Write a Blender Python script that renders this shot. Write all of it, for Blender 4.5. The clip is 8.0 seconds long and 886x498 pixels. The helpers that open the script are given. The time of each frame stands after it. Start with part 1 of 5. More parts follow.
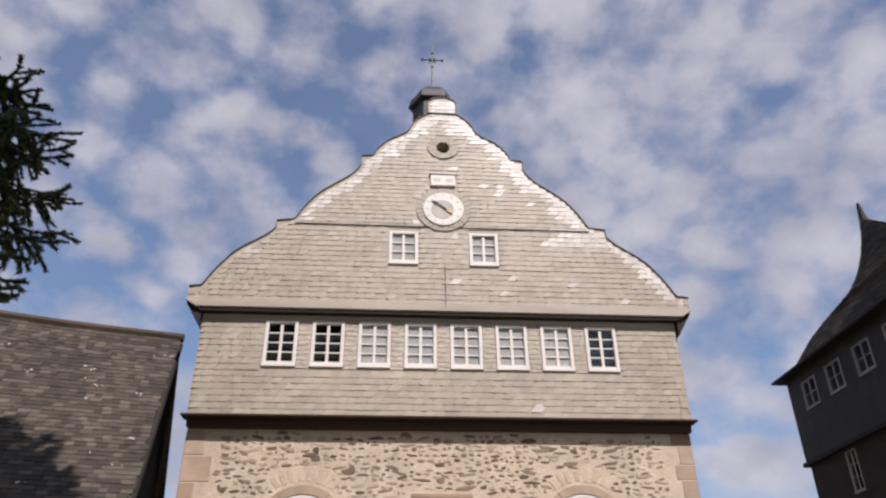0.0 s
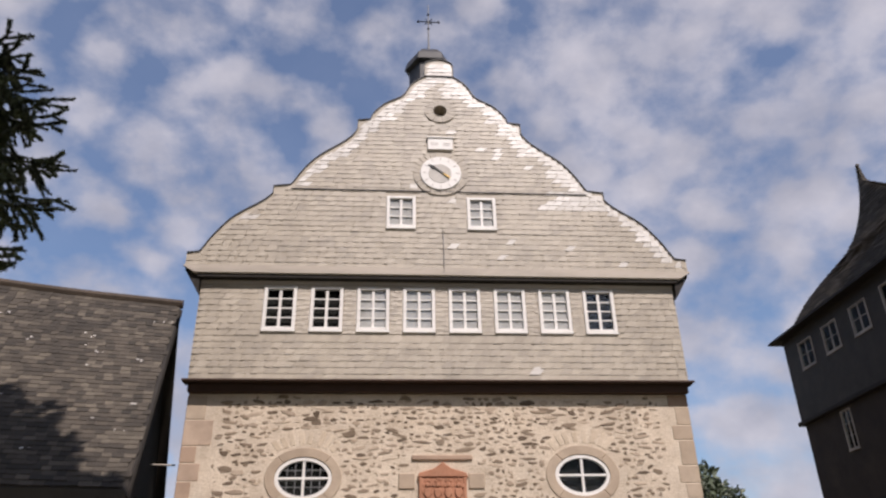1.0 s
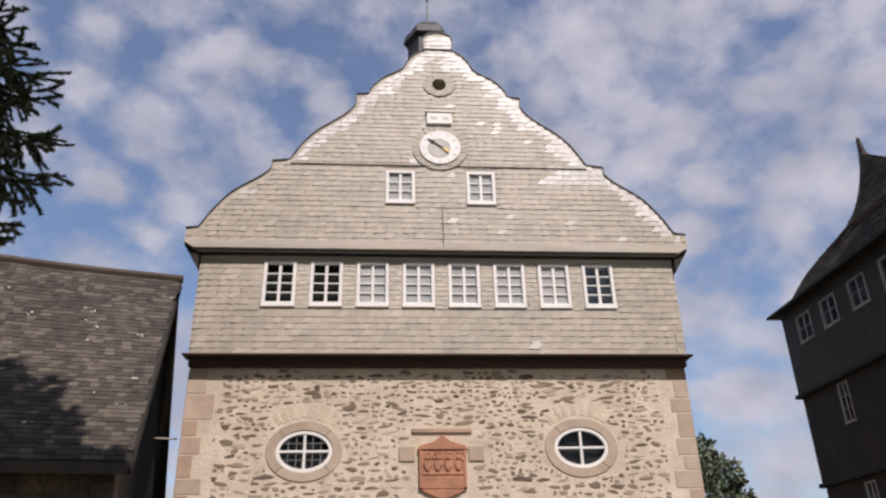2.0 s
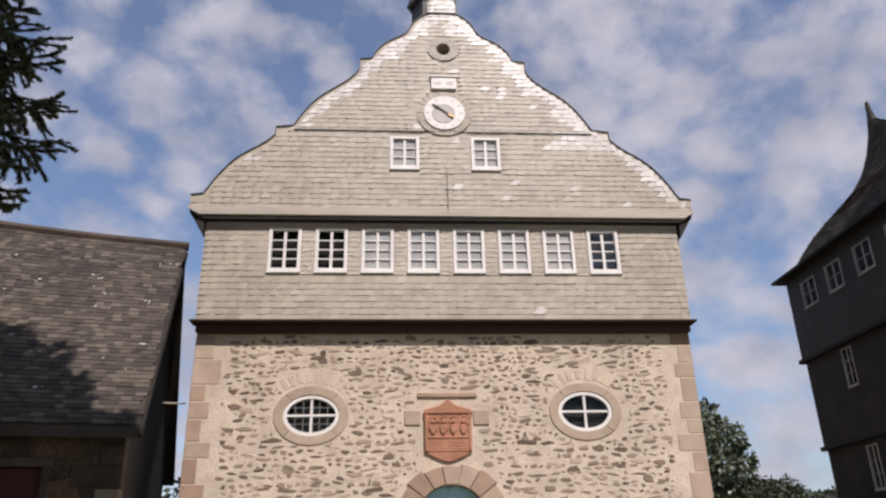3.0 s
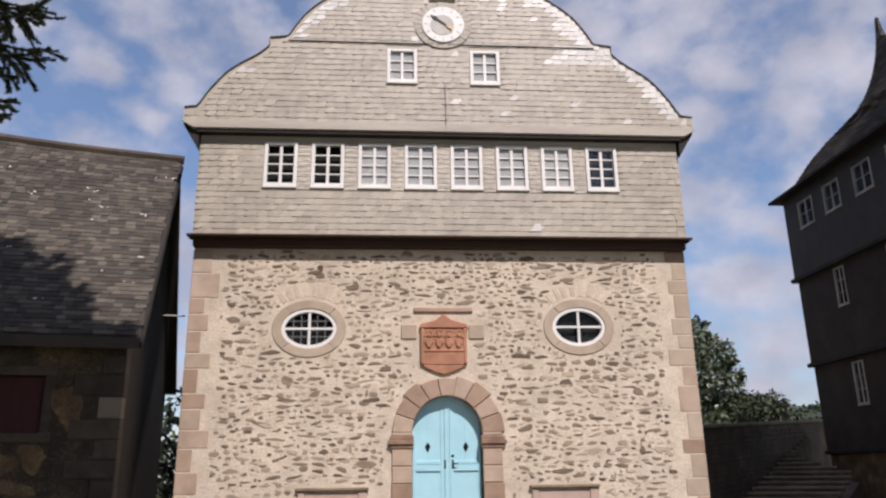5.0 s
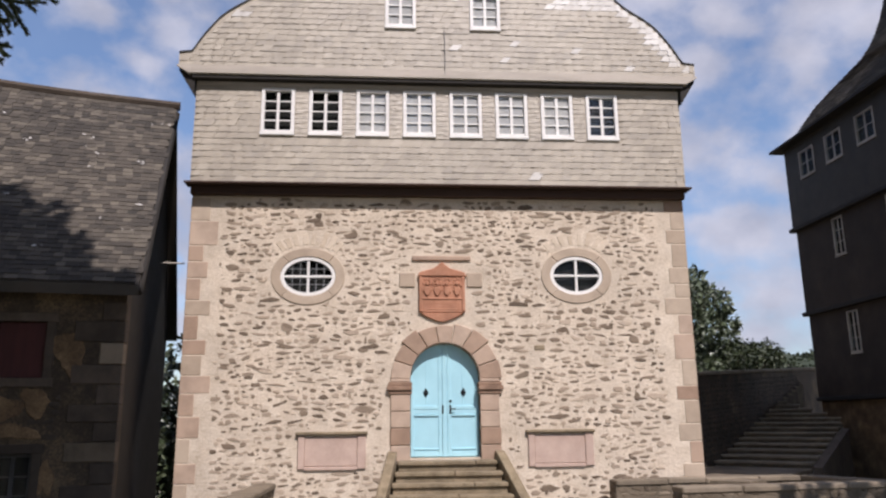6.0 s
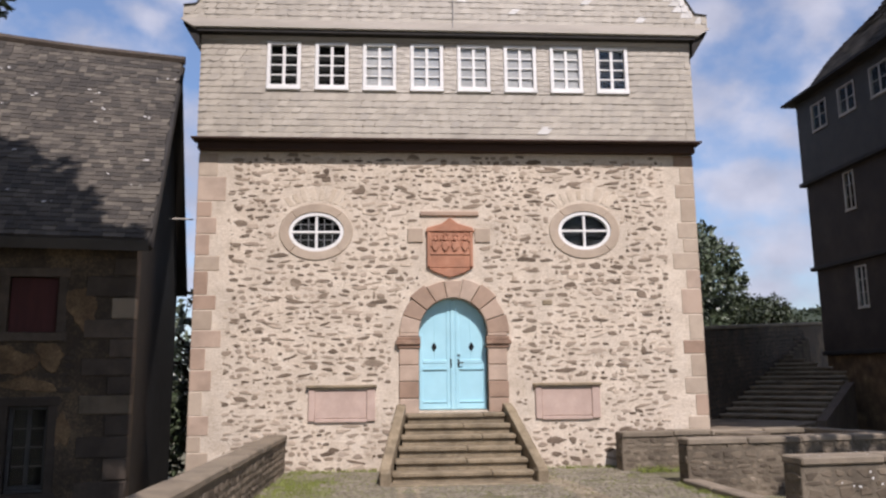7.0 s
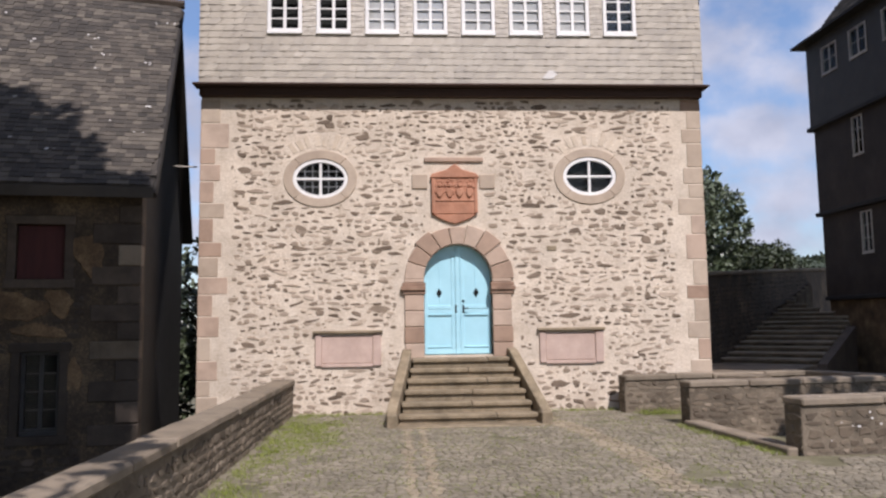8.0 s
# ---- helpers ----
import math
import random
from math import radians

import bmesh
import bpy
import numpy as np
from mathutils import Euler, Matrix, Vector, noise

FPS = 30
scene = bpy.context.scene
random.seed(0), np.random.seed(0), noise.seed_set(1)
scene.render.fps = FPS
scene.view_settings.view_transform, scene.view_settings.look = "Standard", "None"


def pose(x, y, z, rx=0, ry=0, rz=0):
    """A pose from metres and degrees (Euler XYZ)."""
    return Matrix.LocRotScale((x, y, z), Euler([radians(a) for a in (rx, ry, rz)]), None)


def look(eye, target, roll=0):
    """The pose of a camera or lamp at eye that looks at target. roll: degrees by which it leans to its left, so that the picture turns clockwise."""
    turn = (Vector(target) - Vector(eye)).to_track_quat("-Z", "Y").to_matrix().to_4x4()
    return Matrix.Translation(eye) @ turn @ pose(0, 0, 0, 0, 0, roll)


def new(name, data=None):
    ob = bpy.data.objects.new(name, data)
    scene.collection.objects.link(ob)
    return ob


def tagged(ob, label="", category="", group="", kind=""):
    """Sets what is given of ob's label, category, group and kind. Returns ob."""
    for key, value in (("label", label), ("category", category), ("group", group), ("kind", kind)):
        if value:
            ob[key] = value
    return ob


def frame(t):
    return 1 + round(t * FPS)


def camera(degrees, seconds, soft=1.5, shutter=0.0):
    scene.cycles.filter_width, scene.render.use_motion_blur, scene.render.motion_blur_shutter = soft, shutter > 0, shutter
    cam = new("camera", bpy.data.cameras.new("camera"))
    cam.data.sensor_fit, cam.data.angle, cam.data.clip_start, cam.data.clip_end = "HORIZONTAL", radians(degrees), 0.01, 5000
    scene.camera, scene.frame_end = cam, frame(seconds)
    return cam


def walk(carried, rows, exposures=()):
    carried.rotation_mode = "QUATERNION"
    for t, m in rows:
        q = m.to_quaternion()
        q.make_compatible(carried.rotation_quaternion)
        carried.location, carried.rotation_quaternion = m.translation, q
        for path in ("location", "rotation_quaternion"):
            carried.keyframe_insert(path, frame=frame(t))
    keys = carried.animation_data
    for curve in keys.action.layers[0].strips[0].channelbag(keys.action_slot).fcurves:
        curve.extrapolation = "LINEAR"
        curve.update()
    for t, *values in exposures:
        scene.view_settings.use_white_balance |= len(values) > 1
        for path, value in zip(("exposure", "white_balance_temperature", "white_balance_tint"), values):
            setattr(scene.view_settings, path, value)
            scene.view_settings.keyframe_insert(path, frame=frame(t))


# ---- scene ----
cam = camera(61.0, 8.0, soft=2.4)
PATH = [
    (0, (-1.141, -14.283, 1.756), (-1.001, -12.56, 2.76), -0.7),
    (0.5, (-1.135, -14.283, 1.758), (-0.994, -12.539, 2.727), -1.1),
    (1, (-1.125, -14.269, 1.761), (-0.979, -12.5, 2.683), -1.2),
    (1.5, (-1.132, -14.254, 1.761), (-0.98, -12.471, 2.653), -1.3),
    (3, (-1.126, -14.258, 1.729), (-0.989, -12.423, 2.513), -1.3),
    (3.5, (-1.127, -14.253, 1.727), (-0.994, -12.398, 2.462), -1.0),
    (4, (-1.125, -14.25, 1.72), (-0.992, -12.377, 2.408), -0.8),
    (4.5, (-1.124, -14.234, 1.712), (-0.982, -12.345, 2.353), -0.9),
    (6, (-1.105, -14.243, 1.709), (-0.956, -12.299, 2.155), -0.6),
    (6.5, (-1.114, -14.24, 1.706), (-0.973, -12.285, 2.103), -0.4),
    (7, (-1.125, -14.242, 1.692), (-0.994, -12.274, 2.024), -0.6),
    (7.5, (-1.141, -14.24, 1.675), (-1.008, -12.263, 1.944), -0.6),
    (8, (-1.146, -14.244, 1.647), (-1.025, -12.258, 1.844), -0.8),
]
walk(cam, [(t, look(eye, target, roll)) for t, eye, target, roll in PATH], [(0, -0.02, 6650, 20), (3.5, -0.02, 6550, 20), (6.5, 0.14, 6250, 20), (8, 0.2, 6150, 20)])

# ---- world and sun ----
SUN_EL, SUN_AZ = 50.0, 17.0          # degrees; azimuth to the right of the facade's outward normal
world = bpy.data.worlds.new("sky")
scene.world = world
world.use_nodes = True
wn, wl = world.node_tree.nodes, world.node_tree.links
wn.clear()
w_out = wn.new("ShaderNodeOutputWorld")
w_bg = wn.new("ShaderNodeBackground")
w_sky = wn.new("ShaderNodeTexSky")
w_sky.sky_type = "NISHITA"
w_sky.sun_disc = False
w_sky.sun_elevation = radians(SUN_EL)
w_sky.sun_rotation = radians(180 - SUN_AZ)
w_sky.air_density, w_sky.dust_density, w_sky.ozone_density = 1.25, 0.25, 4.0
w_tc = wn.new("ShaderNodeTexCoord")


def w_math(op, a, b):
    n = wn.new("ShaderNodeMath")
    n.operation = op
    for i, v in enumerate((a, b)):
        if isinstance(v, (int, float)):
            n.inputs[i].default_value = v
        else:
            wl.new(v, n.inputs[i])
    return n.outputs[0]


# the cloud layer: puffs that flatten a little towards the horizon
w_cmb = wn.new("ShaderNodeMapping")
w_cmb.inputs["Scale"].default_value = (1.0, 1.0, 1.35)
wl.new(w_tc.outputs["Generated"], w_cmb.inputs[0])


def w_noise(scale, detail, rough, shift):
    mp = wn.new("ShaderNodeMapping")
    mp.inputs["Location"].default_value = shift
    wl.new(w_cmb.outputs[0], mp.inputs[0])
    n = wn.new("ShaderNodeTexNoise")
    n.inputs["Scale"].default_value, n.inputs["Detail"].default_value = scale, detail
    n.inputs["Roughness"].default_value, n.inputs["Distortion"].default_value = rough, 0.0
    wl.new(mp.outputs[0], n.inputs["Vector"])
    return n.outputs[0]


def w_ramp(src, stops):
    r = wn.new("ShaderNodeValToRGB")
    els = r.color_ramp.elements
    els[0].position, els[0].color = stops[0][0], stops[0][1]
    els[1].position, els[1].color = stops[-1][0], stops[-1][1]
    for p, c in stops[1:-1]:
        e = els.new(p)
        e.color = c
    wl.new(src, r.inputs[0])
    return r.outputs[0]


w_big = w_noise(5.5, 4, 0.5, (2.6, 4.3, 1.4))
w_mid = w_noise(15.0, 5, 0.5, (8.0, 2.0, 0.5))
w_fine = w_noise(27.0, 4, 0.6, (3.0, 7.0, 2.0))
w_sep = wn.new("ShaderNodeSeparateXYZ")
wl.new(w_tc.outputs["Generated"], w_sep.inputs[0])
w_bend = wn.new("ShaderNodeTexNoise")
w_bend.inputs["Scale"].default_value, w_bend.inputs["Detail"].default_value = 9.0, 3.0
wl.new(w_cmb.outputs[0], w_bend.inputs["Vector"])
w_warp = wn.new("ShaderNodeVectorMath")
w_warp.operation = "MULTIPLY_ADD"
w_warp.inputs[1].default_value = (0.09, 0.09, 0.09)
wl.new(w_bend.outputs["Color"], w_warp.inputs[0])
wl.new(w_cmb.outputs[0], w_warp.inputs[2])
w_cell = wn.new("ShaderNodeTexVoronoi")
w_cell.feature = "SMOOTH_F1"
w_cell.inputs["Scale"].default_value, w_cell.inputs["Smoothness"].default_value = 12.5, 0.5
wl.new(w_warp.outputs[0], w_cell.inputs["Vector"])
w_puff = w_math("SUBTRACT", 0.92, w_cell.outputs["Distance"])
w_sum = w_math("ADD", w_math("ADD", w_math("MULTIPLY", w_big, 0.25), w_math("MULTIPLY", w_mid, 0.3)), w_math("ADD", w_math("MULTIPLY", w_fine, 0.15), w_math("MULTIPLY", w_puff, 0.3)))
w_sum = w_math("ADD", w_sum, w_math("MULTIPLY", w_sep.outputs[0], 0.05))       # the cloud field thickens to one side
w_cover = w_ramp(w_sum, [(0.385, (0.12, 0.12, 0.12, 1)), (0.455, (0.42, 0.42, 0.42, 1)), (0.52, (0.76, 0.76, 0.76, 1)), (0.6, (0.93, 0.93, 0.93, 1))])
w_shade = w_ramp(w_noise(9.0, 5, 0.55, (1.0, 5.0, 2.0)), [(0.35, (4.15, 4.42, 5.1, 1)), (0.65, (5.9, 6.1, 6.65, 1))])
w_mix = wn.new("ShaderNodeMixRGB")
wl.new(w_cover, w_mix.inputs[0])
w_blue = wn.new("ShaderNodeMixRGB")
w_blue.blend_type = "MULTIPLY"
w_blue.inputs[0].default_value = 1.0
w_blue.inputs[2].default_value = (0.98, 1.1, 1.17, 1)
wl.new(w_sky.outputs[0], w_blue.inputs[1])
wl.new(w_blue.outputs[0], w_mix.inputs[1])
wl.new(w_shade, w_mix.inputs[2])
wl.new(w_mix.outputs[0], w_bg.inputs[0])
w_bg.inputs[1].default_value = 0.1
wl.new(w_bg.outputs[0], w_out.inputs[0])

sun = new("sun", bpy.data.lights.new("sun", "SUN"))
sun.data.energy, sun.data.angle, sun.data.color = 4.6, radians(0.5), (1.0, 0.95, 0.87)
sun_to = Vector((math.sin(radians(SUN_AZ)) * math.cos(radians(SUN_EL)), -math.cos(radians(SUN_AZ)) * math.cos(radians(SUN_EL)), math.sin(radians(SUN_EL))))
sun.matrix_world = look(sun_to * 60, (0, 0, 0))


# ---- materials ----
def material(name, ramp, scale=4.0, rough=0.8, bump=0.3, fine=40.0, metal=0.0, stain=0.25, random_tint=0.0, island=False, spec=0.4, stretch=(1, 1, 1), detail_mix=0.45, bump_dist=0.01):
    """Colour ramp over broad and fine noise in object space, with stains, a tint per piece and fine relief."""
    m = bpy.data.materials.new(name)
    m.use_nodes = True
    n, l = m.node_tree.nodes, m.node_tree.links
    b = n["Principled BSDF"]
    geo = n.new("ShaderNodeNewGeometry")
    mp = n.new("ShaderNodeMapping")
    mp.inputs["Scale"].default_value = stretch
    l.new(geo.outputs["Position"], mp.inputs[0])

    def noise_tex(s, d, r=0.6):
        t = n.new("ShaderNodeTexNoise")
        t.inputs["Scale"].default_value, t.inputs["Detail"].default_value, t.inputs["Roughness"].default_value = s, d, r
        l.new(mp.outputs[0], t.inputs["Vector"])
        return t.outputs[0]

    def math_node(op, a, c):
        t = n.new("ShaderNodeMath")
        t.operation = op
        for i, v in enumerate((a, c)):
            if isinstance(v, (int, float)):
                t.inputs[i].default_value = v
            else:
                l.new(v, t.inputs[i])
        return t.outputs[0]

    big, small = noise_tex(scale, 4), noise_tex(fine, 3, 0.7)
    val = math_node("ADD", math_node("MULTIPLY", big, 1 - detail_mix), math_node("MULTIPLY", small, detail_mix))
    if random_tint:
        if island:
            rnd = geo.outputs["Random Per Island"]
        else:
            info = n.new("ShaderNodeObjectInfo")
            rnd = info.outputs["Random"]
        val = math_node("ADD", math_node("MULTIPLY", val, 1 - random_tint), math_node("MULTIPLY", rnd, random_tint))
        lo, hi = 0.12, 0.88
    else:
        lo, hi = 0.32, 0.68
    r = n.new("ShaderNodeValToRGB")
    els = r.color_ramp.elements
    k = len(ramp)
    els[0].position, els[0].color = lo, (*ramp[0], 1)
    els[1].position, els[1].color = hi, (*ramp[-1], 1)
    for i in range(1, k - 1):
        e = els.new(lo + (hi - lo) * i / (k - 1))
        e.color = (*ramp[i], 1)
    l.new(val, r.inputs[0])
    col = r.outputs[0]
    if stain:
        st = n.new("ShaderNodeValToRGB")
        st.color_ramp.elements[0].position, st.color_ramp.elements[0].color = 0.38, (1 - stain, 1 - stain, 1 - stain, 1)
        st.color_ramp.elements[1].position, st.color_ramp.elements[1].color = 0.58, (1, 1, 1, 1)
        l.new(noise_tex(scale * 0.35, 5, 0.65), st.inputs[0])
        mx = n.new("ShaderNodeMixRGB")
        mx.blend_type = "MULTIPLY"
        mx.inputs[0].default_value = 1.0
        l.new(col, mx.inputs[1])
        l.new(st.outputs[0], mx.inputs[2])
        col = mx.outputs[0]
    l.new(col, b.inputs["Base Color"])
    rg = n.new("ShaderNodeMapRange")
    rg.inputs["To Min"].default_value, rg.inputs["To Max"].default_value = max(rough - 0.12, 0.03), min(rough + 0.12, 1.0)
    l.new(small, rg.inputs["Value"])
    l.new(rg.outputs[0], b.inputs["Roughness"])
    b.inputs["Metallic"].default_value = metal
    b.inputs["Specular IOR Level"].default_value = spec
    if bump:
        bp = n.new("ShaderNodeBump")
        bp.inputs["Strength"].default_value, bp.inputs["Distance"].default_value = bump, bump_dist
        l.new(val if not random_tint else math_node("ADD", big, small), bp.inputs["Height"])
        l.new(bp.outputs[0], b.inputs["Normal"])
    return m


MORTAR = material("lime_mortar", [(0.46, 0.37, 0.275), (0.61, 0.512, 0.402), (0.72, 0.628, 0.51)], scale=3.0, fine=22, bump=0.9, bump_dist=0.03, stain=0.16, detail_mix=0.55)
STONE_RAMP = [(0.11, 0.078, 0.052), (0.205, 0.152, 0.107), (0.3, 0.232, 0.168), (0.41, 0.325, 0.245), (0.53, 0.43, 0.33)]
STONE = material("rubble_stone", STONE_RAMP, scale=7, fine=50, random_tint=0.7, bump=0.5, stain=0.2)
STONE_FAR = material("rubble_stone_joined", STONE_RAMP, scale=7, fine=50, random_tint=0.7, island=True, bump=0.5, stain=0.2)
SANDSTONE = material("red_sandstone", [(0.29, 0.19, 0.13), (0.375, 0.262, 0.188), (0.43, 0.315, 0.235), (0.5, 0.385, 0.295)], scale=5, fine=60, random_tint=0.65, bump=0.3, stain=0.22)
TANSTONE = material("tan_sandstone", [(0.36, 0.275, 0.2), (0.43, 0.34, 0.255), (0.5, 0.405, 0.31)], scale=5, fine=60, random_tint=0.35, bump=0.3, stain=0.15)
LIGHTSTONE = material("pale_arch_stone", [(0.44, 0.35, 0.255), (0.56, 0.46, 0.35), (0.65, 0.55, 0.43)], scale=6, fine=50, random_tint=0.6, bump=0.4, stain=0.15)
REDSTONE = material("carved_red_sandstone", [(0.34, 0.145, 0.083), (0.42, 0.198, 0.118), (0.48, 0.25, 0.155)], scale=6, fine=50, bump=0.4, stain=0.25)
PINKSTONE = material("pink_sandstone_slab", [(0.42, 0.30, 0.24), (0.49, 0.36, 0.295), (0.55, 0.415, 0.345)], scale=3, fine=60, bump=0.2, stain=0.12)
STEPSTONE = material("weathered_step_stone", [(0.16, 0.12, 0.07), (0.24, 0.187, 0.118), (0.325, 0.26, 0.175)], scale=5, fine=40, bump=0.4, stain=0.35)
SLATE_RAMP = [(0.26, 0.23, 0.192), (0.335, 0.298, 0.248), (0.39, 0.34, 0.272), (0.425, 0.372, 0.298), (0.465, 0.412, 0.335), (0.52, 0.465, 0.385)]
SLATE = material("pale_weathered_slate", SLATE_RAMP, scale=3, fine=45, rough=0.5, random_tint=0.3, bump=0.3, stain=0.16, spec=0.5)
SLATE_FAR = material("pale_weathered_slate_joined", SLATE_RAMP, scale=3, fine=45, rough=0.5, random_tint=0.3, island=True, bump=0.3, stain=0.16, spec=0.5)
# near-white tone for the gable-edge slates and the lichen flecks
WHITESLATE = material("near_white_slate", [(0.46, 0.43, 0.385), (0.62, 0.59, 0.55), (0.76, 0.735, 0.70)], scale=4, fine=45, rough=0.45, random_tint=0.4, island=True, bump=0.2, stain=0.1)
DARKSLATE = material("dark_slate", [(0.03, 0.03, 0.032), (0.05, 0.05, 0.052), (0.085, 0.083, 0.082)], scale=4, fine=40, rough=0.55, bump=0.3, stain=0.3)
ROOFSLATE_RAMP = [(0.034, 0.028, 0.022), (0.055, 0.045, 0.035), (0.088, 0.073, 0.056), (0.16, 0.136, 0.105)]
ROOFSLATE = material("mossy_roof_slate", ROOFSLATE_RAMP, scale=2, fine=45, rough=0.7, random_tint=0.6, bump=0.5, stain=0.3)
ROOFSLATE_FAR = material("mossy_roof_slate_joined", ROOFSLATE_RAMP, scale=2, fine=45, rough=0.7, random_tint=0.6, island=True, bump=0.5, stain=0.3)
LEAD = material("lead_flashing", [(0.05, 0.05, 0.052), (0.08, 0.08, 0.082)], scale=6, rough=0.5, metal=0.3, bump=0.1)
BEAM = material("dark_red_brown_beam", [(0.04, 0.021, 0.014), (0.07, 0.037, 0.025)], scale=3, stretch=(0.2, 1, 3), fine=30, bump=0.3)
# near-black boards, one tone for eaves, gable end and mouldings
DARKWOOD = material("near_black_wood", [(0.018, 0.015, 0.013), (0.035, 0.03, 0.026)], scale=4, fine=40, bump=0.2)
WHITEPAINT = material("white_paint", [(0.74, 0.72, 0.68), (0.8, 0.78, 0.75)], scale=6, fine=60, rough=0.45, bump=0.1, stain=0.08)
# weathered boards; also the tower's white frames, greyed to look shaded
GREYPAINT = material("grey_weathered_board_and_shaded_white", [(0.42, 0.37, 0.31), (0.50, 0.445, 0.38)], scale=3, stretch=(0.3, 1, 2), rough=0.6, bump=0.2)
BLUEPAINT = material("light_blue_paint", [(0.34, 0.60, 0.68), (0.37, 0.64, 0.72), (0.41, 0.68, 0.75)], scale=3, fine=70, rough=0.42, bump=0.12, stain=0.06)
CAME = material("grey_lead_came", [(0.22, 0.22, 0.22), (0.30, 0.30, 0.30)], scale=20, rough=0.5, metal=0.3, bump=0.1)
IRON = material("black_iron", [(0.015, 0.015, 0.016), (0.03, 0.03, 0.03)], scale=20, rough=0.45, metal=0.7, bump=0.2)
GILT = material("gilded_metal", [(0.42, 0.27, 0.08), (0.55, 0.37, 0.12)], scale=10, rough=0.35, metal=0.9, bump=0.1)
DIALGREY = material("grey_dial_centre", [(0.45, 0.42, 0.38), (0.52, 0.49, 0.45)], scale=5, rough=0.5, bump=0.05)
# copy of the wall stone with shade put into its colour
BARNSTONE = material("shade_darkened_stone", [(0.036, 0.027, 0.02), (0.078, 0.058, 0.043), (0.155, 0.117, 0.086)], scale=5, fine=40, random_tint=0.55, bump=0.6, stain=0.35)
DARKSTONE_RAMP = [(0.07, 0.051, 0.034), (0.135, 0.103, 0.07), (0.2, 0.157, 0.11), (0.29, 0.232, 0.168)]
DARKSTONE = material("old_wall_stone", DARKSTONE_RAMP, scale=6, fine=40, random_tint=0.6, bump=0.6, stain=0.35)
DARKSTONE_FAR = material("old_wall_stone_joined", DARKSTONE_RAMP, scale=6, fine=40, random_tint=0.6, island=True, bump=0.6, stain=0.35)
WALLMORTAR = material("dirty_mortar", [(0.09, 0.07, 0.047), (0.155, 0.123, 0.086), (0.24, 0.195, 0.14)], scale=3, fine=40, bump=0.7, bump_dist=0.02, stain=0.35)
CAPSTONE = material("sandstone_coping", [(0.14, 0.11, 0.076), (0.225, 0.18, 0.128), (0.34, 0.278, 0.206)], scale=4, fine=45, bump=0.4, random_tint=0.3, stain=0.3)
# stains of its own, plus base tones lowered to stand in for shade
OLDPLASTER = material("stained_plaster_darkened_for_shade", [(0.028, 0.02, 0.014), (0.075, 0.053, 0.035), (0.21, 0.148, 0.082)], scale=1.8, fine=25, bump=0.6, bump_dist=0.02, stain=0.4)
OCHRE = material("ochre_render", [(0.08, 0.05, 0.03), (0.18, 0.112, 0.058), (0.34, 0.225, 0.115)], scale=3.5, fine=30, bump=0.4, stain=0.4)
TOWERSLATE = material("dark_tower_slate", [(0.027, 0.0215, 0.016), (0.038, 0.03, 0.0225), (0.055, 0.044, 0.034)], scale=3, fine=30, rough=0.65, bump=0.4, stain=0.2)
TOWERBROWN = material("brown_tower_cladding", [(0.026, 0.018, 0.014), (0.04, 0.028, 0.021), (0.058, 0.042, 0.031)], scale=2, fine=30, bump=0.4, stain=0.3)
BROWNSTONE = material("brown_moulded_sandstone", [(0.19, 0.115, 0.075), (0.27, 0.17, 0.115), (0.36, 0.24, 0.165)], scale=6, fine=50, bump=0.3, stain=0.3)
REDSHUTTER = material("dark_red_shutter", [(0.06, 0.018, 0.018), (0.09, 0.027, 0.025)], scale=3, stretch=(3, 3, 0.4), fine=40, bump=0.2)
EARTH = material("moss_and_earth", [(0.11, 0.10, 0.055), (0.16, 0.145, 0.085), (0.22, 0.195, 0.125)], scale=3, fine=40, bump=0.6, bump_dist=0.02, stain=0.3)
COBBLE_RAMP = [(0.14, 0.118, 0.082), (0.19, 0.163, 0.116), (0.23, 0.198, 0.144), (0.285, 0.246, 0.184)]
GUTTER = material("tan_gutter_stone", [(0.22, 0.175, 0.115), (0.28, 0.228, 0.157), (0.34, 0.285, 0.2)], scale=4, fine=60, random_tint=0.5, island=True, bump=0.4, stain=0.25)
COBBLE = material("grey_cobble", COBBLE_RAMP, scale=4, fine=60, random_tint=0.5, bump=0.4, stain=0.25)
COBBLE_FAR = material("grey_cobble_joined", COBBLE_RAMP, scale=4, fine=60, random_tint=0.5, island=True, bump=0.4, stain=0.25)
GRASS = material("short_grass", [(0.1, 0.13, 0.02), (0.18, 0.215, 0.035), (0.28, 0.29, 0.07)], scale=6, fine=60, random_tint=0.6, island=True, bump=0, stain=0, rough=0.6)
NEEDLES = material("spruce_needles", [(0.035, 0.047, 0.022), (0.075, 0.095, 0.045), (0.14, 0.165, 0.08)], scale=3, fine=20, random_tint=0.6, island=True, bump=0, stain=0, rough=0.55)
LEAVES = material("broad_leaves", [(0.032, 0.046, 0.022), (0.065, 0.085, 0.042), (0.15, 0.175, 0.11)], scale=2, fine=20, random_tint=0.6, island=True, bump=0, stain=0, rough=0.4, spec=0.5)
# broad leaves in lower tones; the shade on the small trees is in the colour
SHADELEAVES = material("shade_darkened_leaves", [(0.016, 0.025, 0.01), (0.032, 0.044, 0.018), (0.075, 0.09, 0.042)], scale=2, fine=20, random_tint=0.6, island=True, bump=0, stain=0, rough=0.5)
FARWOOD = material("far_wood_leaves", [(0.012, 0.02, 0.008), (0.022, 0.032, 0.013), (0.04, 0.052, 0.022)], scale=0.3, fine=2, random_tint=0.5, island=True, bump=0, stain=0)
